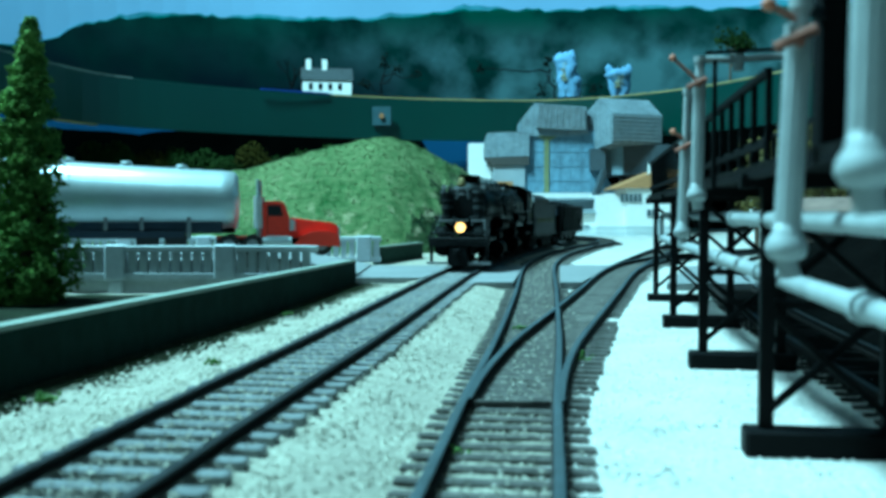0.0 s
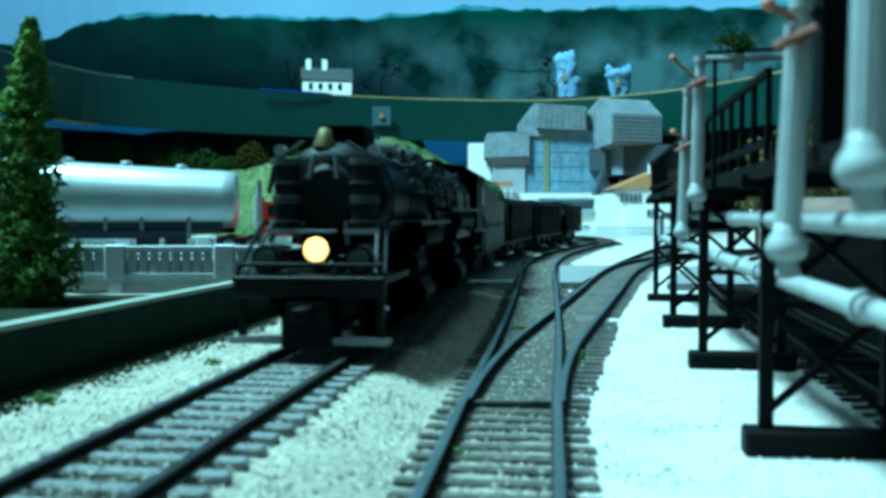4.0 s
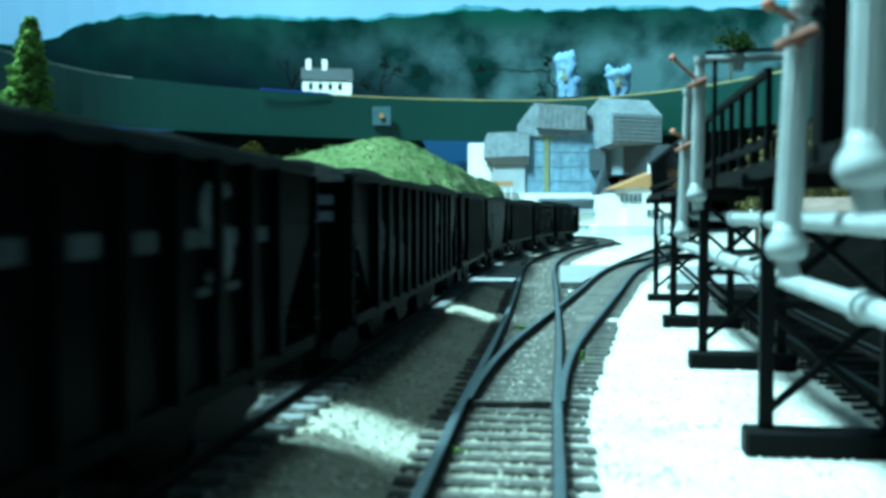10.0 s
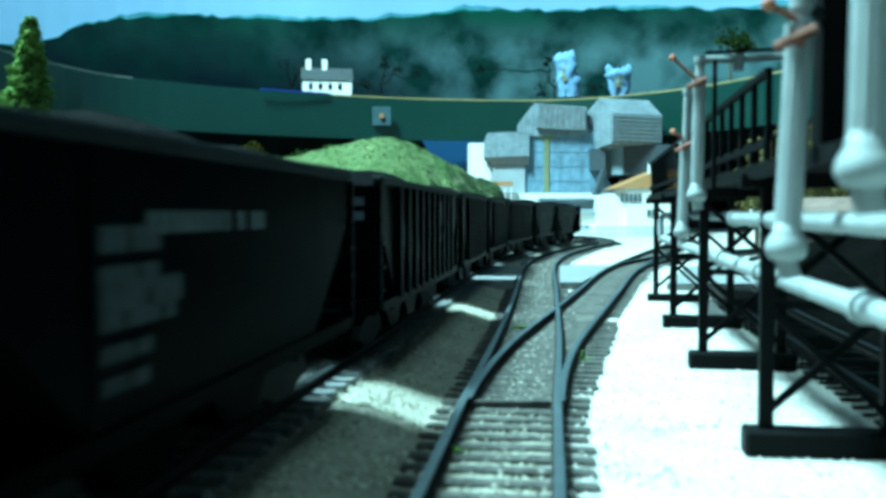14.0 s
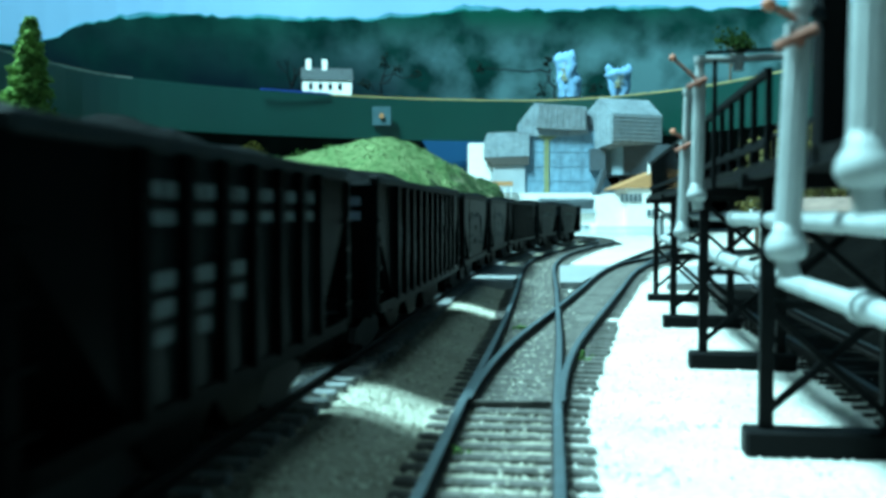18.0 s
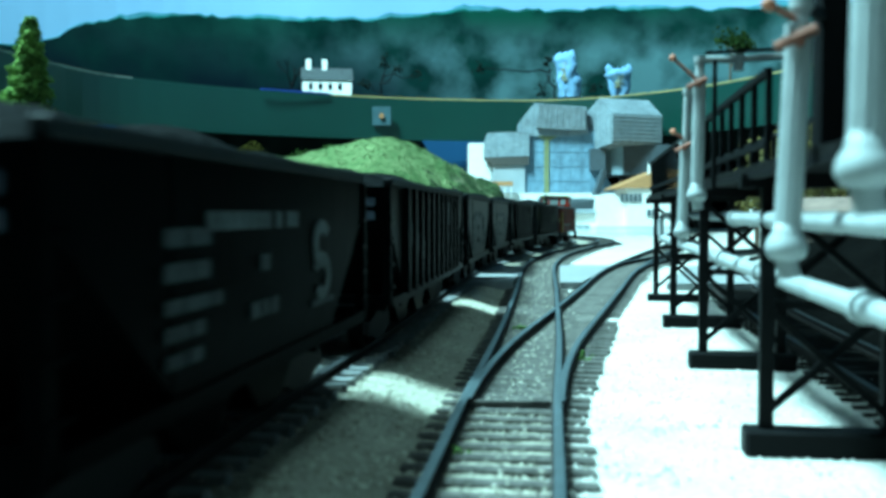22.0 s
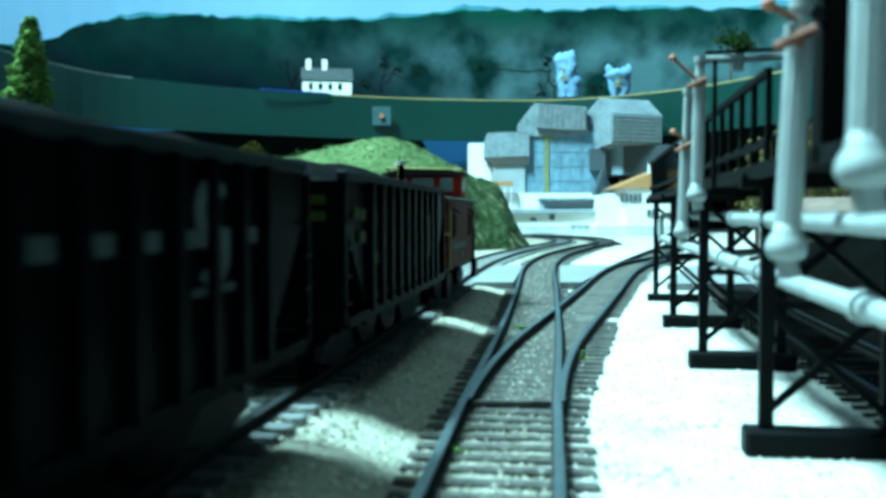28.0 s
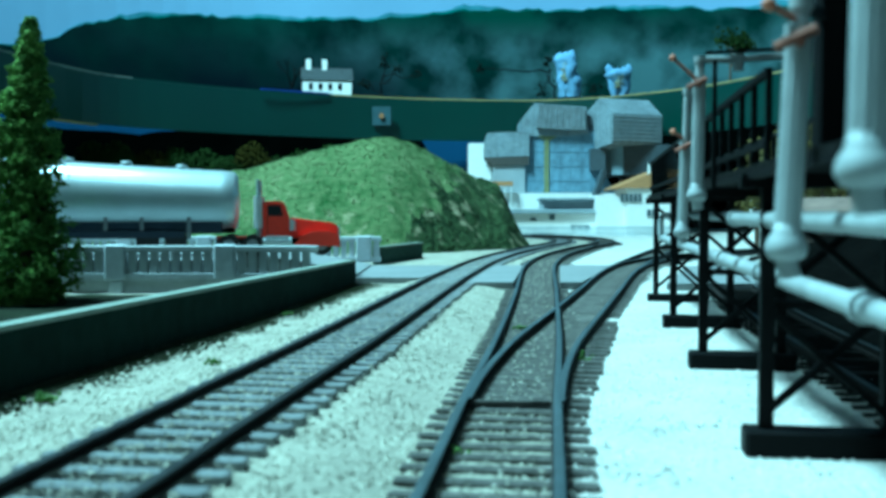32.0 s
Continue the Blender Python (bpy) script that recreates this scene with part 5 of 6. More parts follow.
def truck_set(parent, y, wheels=2, r=.0048, base=.0195):
    """A two-axle truck with its side frames."""
    tk = part("truck_frame", boxed(-.0035, .0035, y - base / 2, y + base / 2, .0040, .0066), IRON, parent)
    for s in (-1, 1):
        bm = prismed([(y - base * .68, .0036), (y - base * .62, .0066), (y - .004, .0082), (y + .004, .0082), (y + base * .62, .0066), (y + base * .68, .0036), (y + base * .45, .0030), (y + .005, .0016), (y - .005, .0016), (y - base * .45, .0030)], "x", s * .0112 - .0009, s * .0112 + .0009)
        part("side_frame", bm, IRON, tk)
    for k in range(wheels):
        q = y + base * (k / (wheels - 1) - .5)
        for s in (-1, 1):
            part("wheel", rodded((s * .0072, q, r), (s * .0098, q, r), r, 20), WHEELBLACK, tk)
        part("axle", rodded((-.0072, q, r), (.0072, q, r), .0009, 8), IRON, tk)
    return tk


def coupler(parent, y, d):
    part("coupler", boxed(-.0012, .0012, min(y, y + d), max(y, y + d), .0088, .0112, .0003), IRON, parent)


def bars(parent, name, x, y, z, widths, h, material, label=""):
    """Unreadable lettering: plain bars on a side, from the front end backwards."""
    q = y
    for w in widths:
        if w > 0:
            part(name, boxed(x - .00018, x + .00018, q - w, q, z, z + h), material, parent, label)
        q -= abs(w) + .0009


def s_logo(parent, x, y, z, h, material):
    """Two open rings, one above the other, on a base bar."""
    v, f = [], []
    r, t = h * .25, h * .085
    rings = [(z + h * .74, 35, 300), (z + h * .30, -140, 160)] if material is not DIMGOLD else [(z + h * .72, 0, 360), (z + h * .28, 0, 360)]
    for c, a0, a1 in rings:
        b = len(v)
        n = 18
        for i in range(n + 1):
            a = math.radians(a0 + (a1 - a0) * i / n)
            for rr in (r - t, r + t):
                for dx in (-.0002, .0002):
                    v.append((x + dx, y - rr * 1.3 * math.cos(a), c + rr * math.sin(a)))
        for i in range(n):
            p = b + 4 * i
            f += [(p, p + 2, p + 6, p + 4), (p + 1, p + 5, p + 7, p + 3), (p + 2, p + 3, p + 7, p + 6), (p, p + 4, p + 5, p + 1)]
    mesh_ob("emblem", v, f, material, parent, "dim yellow looped emblem" if material is DIMGOLD else "pale looped emblem")
    if material is not DIMGOLD:
        part("emblem_base", boxed(x - .00018, x + .00018, y - h * .62, y + h * .55, z - h * .10, z - h * .02), FAINT, parent)


FAINT = mat("worn_lettering", (0.026, 0.032, 0.034), 0.75, 0, 900, 0.5, spec=0.1)


ENDPLATE = mat("pale_blue_stencil", (0.050, 0.062, 0.085), 0.7, 0, 900, 0.4, spec=0.1)


def build_hopper(length, ribs, style, label, lettered=False):
    """A loaded hopper car; length over couplers. style: rib, panel, offset or yellow."""
    car = thing("hopper_car", label, "railway car", "cars of the coal train")
    half = length / 2 - .0115
    w, top, sill = .0178, .0395, .0125
    cut = .024 if style == "offset" else .019  # how far the end slope sets the side back at its foot
    body_mat = CARGREY if style == "offset" else CARBLACK
    # tub: side walls, ends with sloping sheets
    for s in (-1, 1):
        side = part("side", boxed(s * w - .0006, s * w + .0006, -half + cut, half - cut, sill, top - .001), PANELGREY if style == "panel" else body_mat, car)
        part("top_chord", boxed(s * w - .0011, s * w + .0011, -half + .001, half - .001, top - .0016, top + .0002, .0003), CHORD, car)
        part("side_sill", boxed(s * w - .0012, s * w + .0012, -half + .002, half - .002, sill - .0016, sill + .0004), body_mat, car)
        if style != "offset":
            for k in range(ribs):
                y = -half + cut + .002 + (2 * half - 2 * cut - .004) * k / (ribs - 1)
                part("rib", boxed(s * w + s * .0006 - (.0000 if s > 0 else .0013), s * w + s * .0006 + (.0013 if s > 0 else .0), y - .0010, y + .0010, sill, top - .0015), body_mat, side)
        for e in (-1, 1):
            # corner panel above the end slope
            poly = [(e * (half - cut + .0005), sill + .001), (e * (half - cut + .0005), top - .0017), (e * (half - .001), top - .0017), (e * (half - .001), top - .0085)]
            part("corner_panel", prismed(poly, "x", s * w - .0005, s * w + .0005), body_mat, car)
            part("corner_post", boxed(s * w - .001, s * w + .001, e * half - .0012, e * half + .0002, sill - .001, top - .0017), CARGREY if style == "rib" else body_mat, car)
            for k in range(4):
                part("grab_iron", rodded((s * (w + .0012), e * (half - .0015) - .0018, sill + .003 + .005 * k), (s * (w + .0012), e * (half - .0015) + .0018, sill + .003 + .005 * k), .0003, 6), body_mat, car)
    for e in (-1, 1):
        part("slope_sheet", prismed([(e * (half - .001), top - .010), (e * (half - .001), top - .0085), (e * (half - cut - .006), sill - .001), (e * (half - cut - .006), sill - .0035)], "x", -w + .0007, w - .0007), body_mat, car)
        part("end_wall", boxed(-w + .0007, w - .0007, e * (half - .0012) - .0006, e * (half - .0012) + .0006, top - .010, top - .0017), body_mat, car)
        part("end_sill", boxed(-w, w, e * half - .0016, e * half + .0002, sill - .0022, sill + .0012), body_mat, car)
        coupler(car, e * (half - .002), e * .0132)
        truck_set(car, e * (half - .0215))
        for k in (0, 1):
            part("end_plate", boxed(-.0150 * e if e > 0 else .0040, -.0040 * e if e > 0 else .0150, e * (half - .0004) - .0003, e * (half - .0004) + .0003, top - .0060 - .0030 * k, top - .0042 - .0030 * k), mat("worn_yellow", (0.022, 0.026, 0.003), 0.7, 0, 900, 0.4, spec=0.1) if style == "yellow" else ENDPLATE, car, "yellow stencilled end panel" if style == "yellow" else "pale stencilled end panel")
    nb = 2 if length < .15 else 3
    for k in range(nb):
        y = (2 * half - .060) * (k + .5) / nb - half + .030
        part("discharge_hopper", prismed([(y - .016, sill), (y + .016, sill), (y + .005, .0032), (y - .005, .0032)], "x", -.0135, .0135), body_mat, car)
    part("centre_sill", boxed(-.0022, .0022, -half + .002, half - .002, .0068, .0105), IRON, car)
    # heaped coal load
    nx, ny = 10, 44
    verts, faces = [], []
    for j in range(ny + 1):
        for i in range(nx + 1):
            u, v = i / nx * 2 - 1, j / ny * 2 - 1
            z = top - .0022 + .0068 * (1 - u * u) * (1 - v ** 6) * (.8 + .2 * math.cos(v * 8)) + random.uniform(-.0005, .0005)
            verts.append((u * (w - .0008), v * (half - .0022), z))
    for j in range(ny):
        for i in range(nx):
            a = j * (nx + 1) + i
            faces.append((a, a + 1, a + nx + 2, a + nx + 1))
    mesh_ob("coal_load", verts, faces, COAL, car, "heaped black coal")
    # lettering
    for s in (-1, 1):
        x = s * (w + .00085)
        f = 1 if s < 0 else -1
        if style == "offset":
            front = half - (.0255 if lettered else .0215)
            for k, row in enumerate(([.0050, .0060], [.0070, .0036])):
                bars(car, "lettering", x, front, .0285 - .0036 * k, row, .0024 if lettered else .0019, FAINT)
            for k, row in enumerate(([.0040, .0070, .0024], [.0060, .0030], [.0048, .0036])):
                bars(car, "lettering", x, front, .0216 - .0028 * k, row, .0015, FAINT)
            bars(car, "lettering", x, half * .42, .0300, [.0018, .0022, .0016, .0024, .0018, .0020, .0022, .0016, -.0010, .0020, -.0010, .0022, .0018], .0022, LETTER)
            if lettered:
                bars(car, "lettering", x, half - .0255, .0232, [.0090, .0070], .0026, FAINT)
            else:
                bars(car, "lettering", x, .0060, .0245, [.0036], .0020, FAINT)
                bars(car, "lettering", x, .0100, .0185, [.0036, .0030, .0026], .0021, FAINT)
                s_logo(car, x, -half + .032, .0184, .0116, LETTER)
        elif style == "panel":
            step = (2 * half - 2 * cut - .004) / (ribs - 1)
            for k in range(ribs - 1):
                y, room = half - cut - .002 - step * k - .0017, step - .0036
                bars(car, "lettering", x, y, .0335, [room * .45, room * .40], .0016, LETTER)
                bars(car, "lettering", x, y - .0008, .0308, [room * .8], .0014, LETTER)
                if k < 3:
                    for j in range(3 - (k == 2)):
                        bars(car, "lettering", x, y - .0004 * j, .0245 - .0028 * j, [room * (.9 - .12 * j)], .0017, LETTER)
                elif k < ribs - 4:
                    bars(car, "lettering", x, y, .0235, [room * .6], .0013, FAINT)
            if not lettered:
                s_logo(car, x, -half + cut + .002 + step * 1.5, .0200, .0150, EMBLEM)
        elif style == "yellow":
            step = (2 * half - 2 * cut - .004) / (ribs - 1)
            for k in range(ribs - 1):
                bars(car, "yellow_mark", x, half - cut - .002 - step * k - .0018, .0146, [step - .0040], .0012, mat("worn_yellow", (0.022, 0.026, 0.003), 0.7, 0, 900, 0.4, spec=0.1), "worn yellow stripe")
            for y, z, room in ((half - .0070, .0308, .0040), (half - .0120, .0305, .0044), (half - .0110, .0262, .0056), (half - cut - .0038, .0300, .0046), (half - cut - .0038, .0215, .0066)):
                bars(car, "yellow_mark", x, y, z, [room], .0022, mat("worn_yellow", (0.022, 0.026, 0.003), 0.7, 0, 900, 0.4, spec=0.1), "worn yellow lettering")
            s_logo(car, x, -half + cut + .002 + step * 1.5, .0195, .0118, DIMGOLD)
        else:
            step = (2 * half - 2 * cut - .004) / (ribs - 1)
            for k in range(ribs - 1):
                y, room = half - cut - .002 - step * k - .0020, step - .0044
                bars(car, "lettering", x, y, .0282, [room * .8], .0020, FAINT)
                if k < 3:
                    for j in range(3):
                        bars(car, "lettering", x, y, .0268 - .0028 * j - .0022 * k, [room * (1.0 - .2 * (j == 2))], .0021, FAINT)
            s_logo(car, x, half - cut - .002 - step * (ribs - 2.9), .0240, .0112, LETTER)
    return car


# roof black raised so that the lamplit top is in the colour
ROOFBLACK = mat("lit_roof_black", (0.020, 0.024, 0.026), 0.6, 0, 300, 0.5, spec=0.15)
ROOFYELLOW = mat("roof_rail_yellow", (0.28, 0.26, 0.07), 0.6, 0, 500, 0.2)


def build_caboose(length):
    cab = thing("caboose", "red caboose with cupola, black roof and yellow rails", "railway car")
    half = length / 2 - .006
    b = half - .0115
    w = .0168
    body = part("body", boxed(-w, w, -b, b, .0115, .0385, .0004), RED, cab)
    for s in (-1, 1):
        part("belt_rail", boxed(s * w - .0004, s * w + .0004, -b, b, .0222, .0228), RED, body)
        for y in (-b * .62, b * .62):
            wn = part("window", boxed(s * w - .0006, s * w + .0006, y - .0042, y + .0042, .0235, .0335), mat("caboose_red_dark", (0.10, 0.006, 0.005), 0.6, spec=0.06), cab)
            part("pane", boxed(s * w - .0008, s * w + .0008, y - .0034, y - .0004, .0243, .0327), mat("caboose_pane", (0.003, 0.004, 0.004), 0.6, spec=0.02), wn)
            part("pane", boxed(s * w - .0008, s * w + .0008, y + .0004, y + .0034, .0243, .0327), mat("caboose_pane", (0.003, 0.004, 0.004), 0.6, spec=0.02), wn)
            bm = prismed([(s * w, .0350), (s * (w + .0030), .0330), (s * (w + .0030), .0334), (s * w, .0356)], "y", y - .0050, y + .0050)
            part("awning", bm, BLACK, wn, "black window awning")
        bars(cab, "lettering", s * (w + .0002), b * .70, .0190, [.0075, .0060, .0070, .0065, .0018, .0040, .0060], .0019, EMBLEM)
        bars(cab, "lettering", s * (w + .0002), b * .10, .0150, [.0055], .0015, EMBLEM)
    roof = part("roof", prismed([(-w - .0012, .0384), (w + .0012, .0384), (w + .0012, .0391), (w * .5, .0412), (0, .0418), (-w * .5, .0412), (-w - .0012, .0391)], "y", -half + .001, half - .001), ROOFBLACK, cab)
    cy0, cy1 = -.0230, -.0086
    # cupola takes a brighter copy of the body red, painted as its lit face
    cup = part("cupola", boxed(-w + .0012, w - .0012, cy0, cy1, .0405, .0505, .0004), mat("cupola_lit_red", (0.28, 0.022, 0.010), 0.6, 0, 300, 0.15, spec=0.1), cab)
    for s in (-1, 1):
        for y in (cy0 + (cy1 - cy0) * .26, cy0 + (cy1 - cy0) * .74):
            part("cupola_window", boxed(s * (w - .0012) - .0003, s * (w - .0012) + .0003, y - .0034, y + .0034, .0432, .0492), mat("bright_pane", (0.17, 0.21, 0.21), 0.4, 0, 90, 0.5), cup, "pale glazed window")
    for e in (cy0, cy1):
        for x, half_w in ((-.0094, .0026), (.0004, .0044), (.0100, .0028)):
            wn = part("cupola_window", boxed(x - half_w - .0006, x + half_w + .0006, e - .0004, e + .0004, .0424, .0496), mat("cupola_lit_red", (0, 0, 0)), cup)
            part("pane", boxed(x - half_w, x + half_w, e - .0006, e + .0006, .0430, .0490), mat("bright_pane", (0, 0, 0)), wn)
    part("cupola_roof", prismed([(-w - .001, .0504), (w + .001, .0504), (w + .001, .0510), (w * .5, .0528), (0, .0533), (-w * .5, .0528), (-w - .001, .0510)], "y", cy0 - .0015, cy1 + .0015), ROOFBLACK, cup)
    for s in (-1, 1):
        part("roof_rail", rodded((s * w * .92, cy0 - .002, .0524), (s * w * .92, cy1 + .002, .0524), .0005, 8), ROOFYELLOW, cup, "yellow grab rail")
        if s > 0:
            part("ladder", rodded((s * w * .6, cy1 + .003, .0400), (s * w * .6, cy1 + .003, .0520), .0005, 6), YELLOW, cab, "yellow ladder rail")
    for e in (cy0 - .0012, cy1 + .0012):
        part("roof_rail", rodded((-w * .92, e, .0526), (w * .92, e, .0534), .0005, 8), ROOFYELLOW, cup, "yellow grab rail")
    part("stovepipe", rodded((.006, b * .26, .0405), (.006, b * .26, .0535), .0012, 10), BLACK, cab)
    part("stovepipe_cap", rodded((.006, b * .26, .0535), (.006, b * .26, .0549), .0022, 10), mat("pale_cap", (0.5, 0.52, 0.53), 0.6), cab, "pale stovepipe cap")
    for e in (-1, 1):
        part("platform", boxed(-w, w, min(e * b, e * half), max(e * b, e * half), .0108, .0125), BLACK, cab)
        part("end_door", boxed(-.0040, .0040, e * b - .0004, e * b + .0004, .0130, .0340), mat("door_orange", (0.20, 0.035, 0.010), 0.5, spec=0.1), cab, "orange-red end door")
        for s in (-1, 1):
            part("end_post", rodded((s * (w - .001), e * (half - .001), .0120), (s * (w - .001), e * (half - .001), .0386), .0005, 6), IRON, cab)
            part("grab_rail", rodded((s * (w + .0005), e * (b - .001), .0125), (s * (w + .0005), e * (b - .001), .0345 if e > 0 else .0270), .0006 if e > 0 else .0004, 6), YELLOW if e > 0 else IRON, cab, "yellow grab rail" if e > 0 else "")
            if e > 0:
                part("side_rail", rodded((s * (w + .0005), b - .001, .0255), (s * (w - .001), half - .001, .0255), .0004, 6), YELLOW, cab, "yellow platform rail")
            part("step", boxed(s * w - .0010, s * w + .0010, min(e * b, e * half), max(e * b, e * half), .0030, .0110), BLACK, cab)
        for z in (.0165, .0210, .0250):
            part("end_rail", rodded((-w + .001, e * (half - .001), z), (w - .001, e * (half - .001), z), .0004, 6), IRON, cab)
        part("brake_wheel", rodded((.005, e * (half + .0002), .0262), (.005, e * (half + .0008), .0262), .0028, 14), IRON, cab)
        coupler(cab, e * (half - .001), e * .0075)
        truck_set(cab, e * (half - .022))
    part("underframe", boxed(-.010, .010, -b, b, .0072, .0116), BLACK, cab)
    for o in cab.children_recursive:
        for v in o.data.vertices:
            v.co.z = .012 + (v.co.z - .012) * .93 if v.co.z > .012 else v.co.z
    return cab


def build_engine(length):
    """Articulated steam engine; the pilot is at +y."""
    en = thing("steam_locomotive", "large black articulated steam locomotive with lit headlight", "locomotive")
    h = length / 2
    f = h - .010
    # front gear and tips are lighter blacks, their highlights put into the colour
    gear = mat("lit_front_gear", (0.006, 0.0072, 0.0077), 0.5, 0, 500, 0.6, spec=0.1)
    tips = mat("lit_bright_gear", (0.045, 0.052, 0.054), 0.5, 0, 500, 0.4, spec=0.2)
    # boiler
    bm = bmesh.new()
    rot = Matrix.Translation((0, 0, .0355)) @ Matrix.Rotation(-math.pi / 2, 4, "X")
    lathe(bm, [(.002, f - .012), (.0108, f - .0122), (.0128, f - .0145), (.0138, f - .016), (.0142, f - .022), (.0142, f - .060), (.0148, f - .061), (.0152, f - .110), (.0158, f - .150), (.0158, f - .200), (.0150, f - .204)], 36, rot)
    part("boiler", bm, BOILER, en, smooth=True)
    for y in (.022, .050, .080, .110, .140, .170):
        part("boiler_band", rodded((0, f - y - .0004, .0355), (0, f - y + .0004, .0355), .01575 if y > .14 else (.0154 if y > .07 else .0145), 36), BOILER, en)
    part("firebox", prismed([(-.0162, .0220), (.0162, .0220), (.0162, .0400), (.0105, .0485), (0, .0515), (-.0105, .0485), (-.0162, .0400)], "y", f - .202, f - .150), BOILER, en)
    # front: smokebox door, air pumps, headlight, bell
    part("smokebox_door", rodded((0, f - .0122, .0355), (0, f - .0100, .0355), .0085, 28, .0070), gear, en)
    for s in (-1, 1):
        for dz in (.0315, .0405):
            part("air_pump", rodded((s * .0095, f - .0085, dz - .0042), (s * .0095, f - .0085, dz + .0038), .0031, 16), gear, en)
            part("pump_cap", rodded((s * .0095, f - .0085, dz + .0036), (s * .0095, f - .0085, dz + .0046), .0036, 16), tips, en)
        part("shield", boxed(s * .0095 - .0042, s * .0095 + .0042, f - .0052, f - .0044, .0270, .0282), STEEL, en)
        part("marker_lamp", rodded((s * .0115, f - .012, .0470), (s * .0115, f - .009, .0470), .0014, 10), STEEL, en)
        part("handrail", rodded((s * .0160, f - .020, .0425), (s * .0160, f - .145, .0430), .0003, 6), WHEELBLACK, en)
        part("running_board", boxed(s * .0185 - .0025, s * .0185 + .0025, f - .195, f - .090, .0325, .0335), BLACK, en)
        part("board_edge", boxed(s * .0212 - .0003, s * .0212 + .0003, f - .195, f - .090, .0328, .0336), mat("pale_edge", (0.085, 0.092, 0.092), 0.6, spec=0.2), en, "pale edge of the running board")
        part("running_board", boxed(s * .0180 - .0025, s * .0180 + .0025, f - .088, f - .026, .0288, .0296), BLACK, en)
        part("board_edge", boxed(s * .0206 - .0003, s * .0206 + .0003, f - .088, f - .026, .0289, .0297), mat("pale_edge", (0, 0, 0)), en, "pale edge of the running board")
        part("sand_pipe", rodded((s * .0155, f - .070, .0420), (s * .0172, f - .074, .0290), .0006, 6), BLACK, en)
        part("air_tank", rodded((s * .0150, f - .088, .0245), (s * .0150, f - .050, .0245), .0036, 16), BLACK, en)
        # cylinders of both engines
        for y in (.040, .128):
            part("cylinder", rodded((s * .0160, f - y - .0095, .0105), (s * .0160, f - y + .0095, .0105), .0052, 20), BLACK, en)
            part("valve_chest", rodded((s * .0150, f - y - .0085, .0185), (s * .0150, f - y + .0085, .0185), .0038, 18), BLACK, en)
            part("cylinder_cover", rodded((s * .0160, f - y + .0094, .0105), (s * .0160, f - y + .0106, .0105), .0036, 18), WHEELBLACK, en)
        # driving wheels and rods
        for grp in (.060, .148):
            for k in range(3):
                y = f - grp - .0205 * k
                wh = part("driving_wheel", rodded((s * .0074, y, .0096), (s * .0100, y, .0096), .0096, 28), BLACK, en)
                part("tyre_rim", rodded((s * .0098, y, .0096), (s * .0102, y, .0096), .0097, 28), WHEELBLACK, wh)
                part("counterweight", boxed(s * .0104 - .0003, s * .0104 + .0003, y - .0060, y + .0060, .0028, .0075), BLACK, wh)
                part("crank_pin", rodded((s * .0100, y, .0062), (s * .0132, y, .0062), .0012, 10), STEEL, wh)
            part("side_rod", boxed(s * .0122 - .0005, s * .0122 + .0005, f - grp - .043, f - grp + .002, .0052, .0072, .0003), IRON, en, "grimy side rod")
            bm = bmesh.new()
            beam(bm, (s * .0135, f - grp - .0205, .0062), (s * .0150, f - grp + .010, .0100), .0013)
            part("main_rod", bm, WHEELBLACK, en, "grimy main rod")
            bm = bmesh.new()
            beam(bm, (s * .0142, f - grp - .018, .0150), (s * .0148, f - grp + .010, .0180), .0012)
            part("valve_rod", bm, WHEELBLACK, en)
            part("crosshead_guide", boxed(s * .0150 - .0010, s * .0150 + .0010, f - grp - .004, f - grp + .013, .0118, .0134), BLACK, en)
        for y in (.024, .198, .213, .228):
            part("small_wheel", rodded((s * .0074, f - y, .0056), (s * .0098, f - y, .0056), .0056, 20), BLACK, en)
        # pilot steps and front platform; pale steel gives the steps their lit look
        part("pilot_step", boxed(s * .0115 - .0068, s * .0115 + .0068, h - .0072, h - .0022, .0026, .0040, .0003), STEEL, en, "metal pilot step, pale as if lit")
        part("step_hanger", boxed(s * .0160 - .0008, s * .0160 + .0008, h - .0055, h - .0040, .0040, .0160), gear, en)
        part("step_hanger", boxed(s * .0062 - .0006, s * .0062 + .0006, h - .0055, h - .0040, .0040, .0160), BLACK, en)
        part("deck_rail", rodded((s * .0165, h - .004, .0175), (s * .0165, h - .004, .0205), .0004, 6), BLACK, en)
        part("cylinder_step", boxed(s * .0178 - .0030, s * .0178 + .0030, f - .030, f - .022, .0225, .0234), BLACK, en)
    for s in (-1, 1):
        part("deck_cylinder", rodded((s * .0108, f - .004, .0214), (s * .0108, f + .0045, .0214), .0033, 18), gear, en)
        part("deck_cylinder_cap", rodded((s * .0108, f + .0045, .0214), (s * .0108, f + .0052, .0214), .0024, 18), tips, en)
        for k in range(3):
            part("deck_pipe", rodded((s * (.0040 + .0035 * k), f - .010, .0200 + .002 * k), (s * (.0050 + .0035 * k), h - .004, .0182), .0005, 6), gear, en)
            part("stanchion", rodded((s * (.0045 + .006 * k), h - .0036, .0178), (s * (.0045 + .006 * k), h - .0036, .0203), .0003, 6), gear, en)
        # thin bright strip paints a highlight on the step's front
        part("step_edge", boxed(s * .0115 - .0068, s * .0115 + .0068, h - .0022, h - .0018, .0026, .0042), STEEL, en, "bright step edge painted as a highlight")
    part("frame", boxed(-.0060, .0060, -h + .01, h - .006, .0075, .0180), IRON, en)
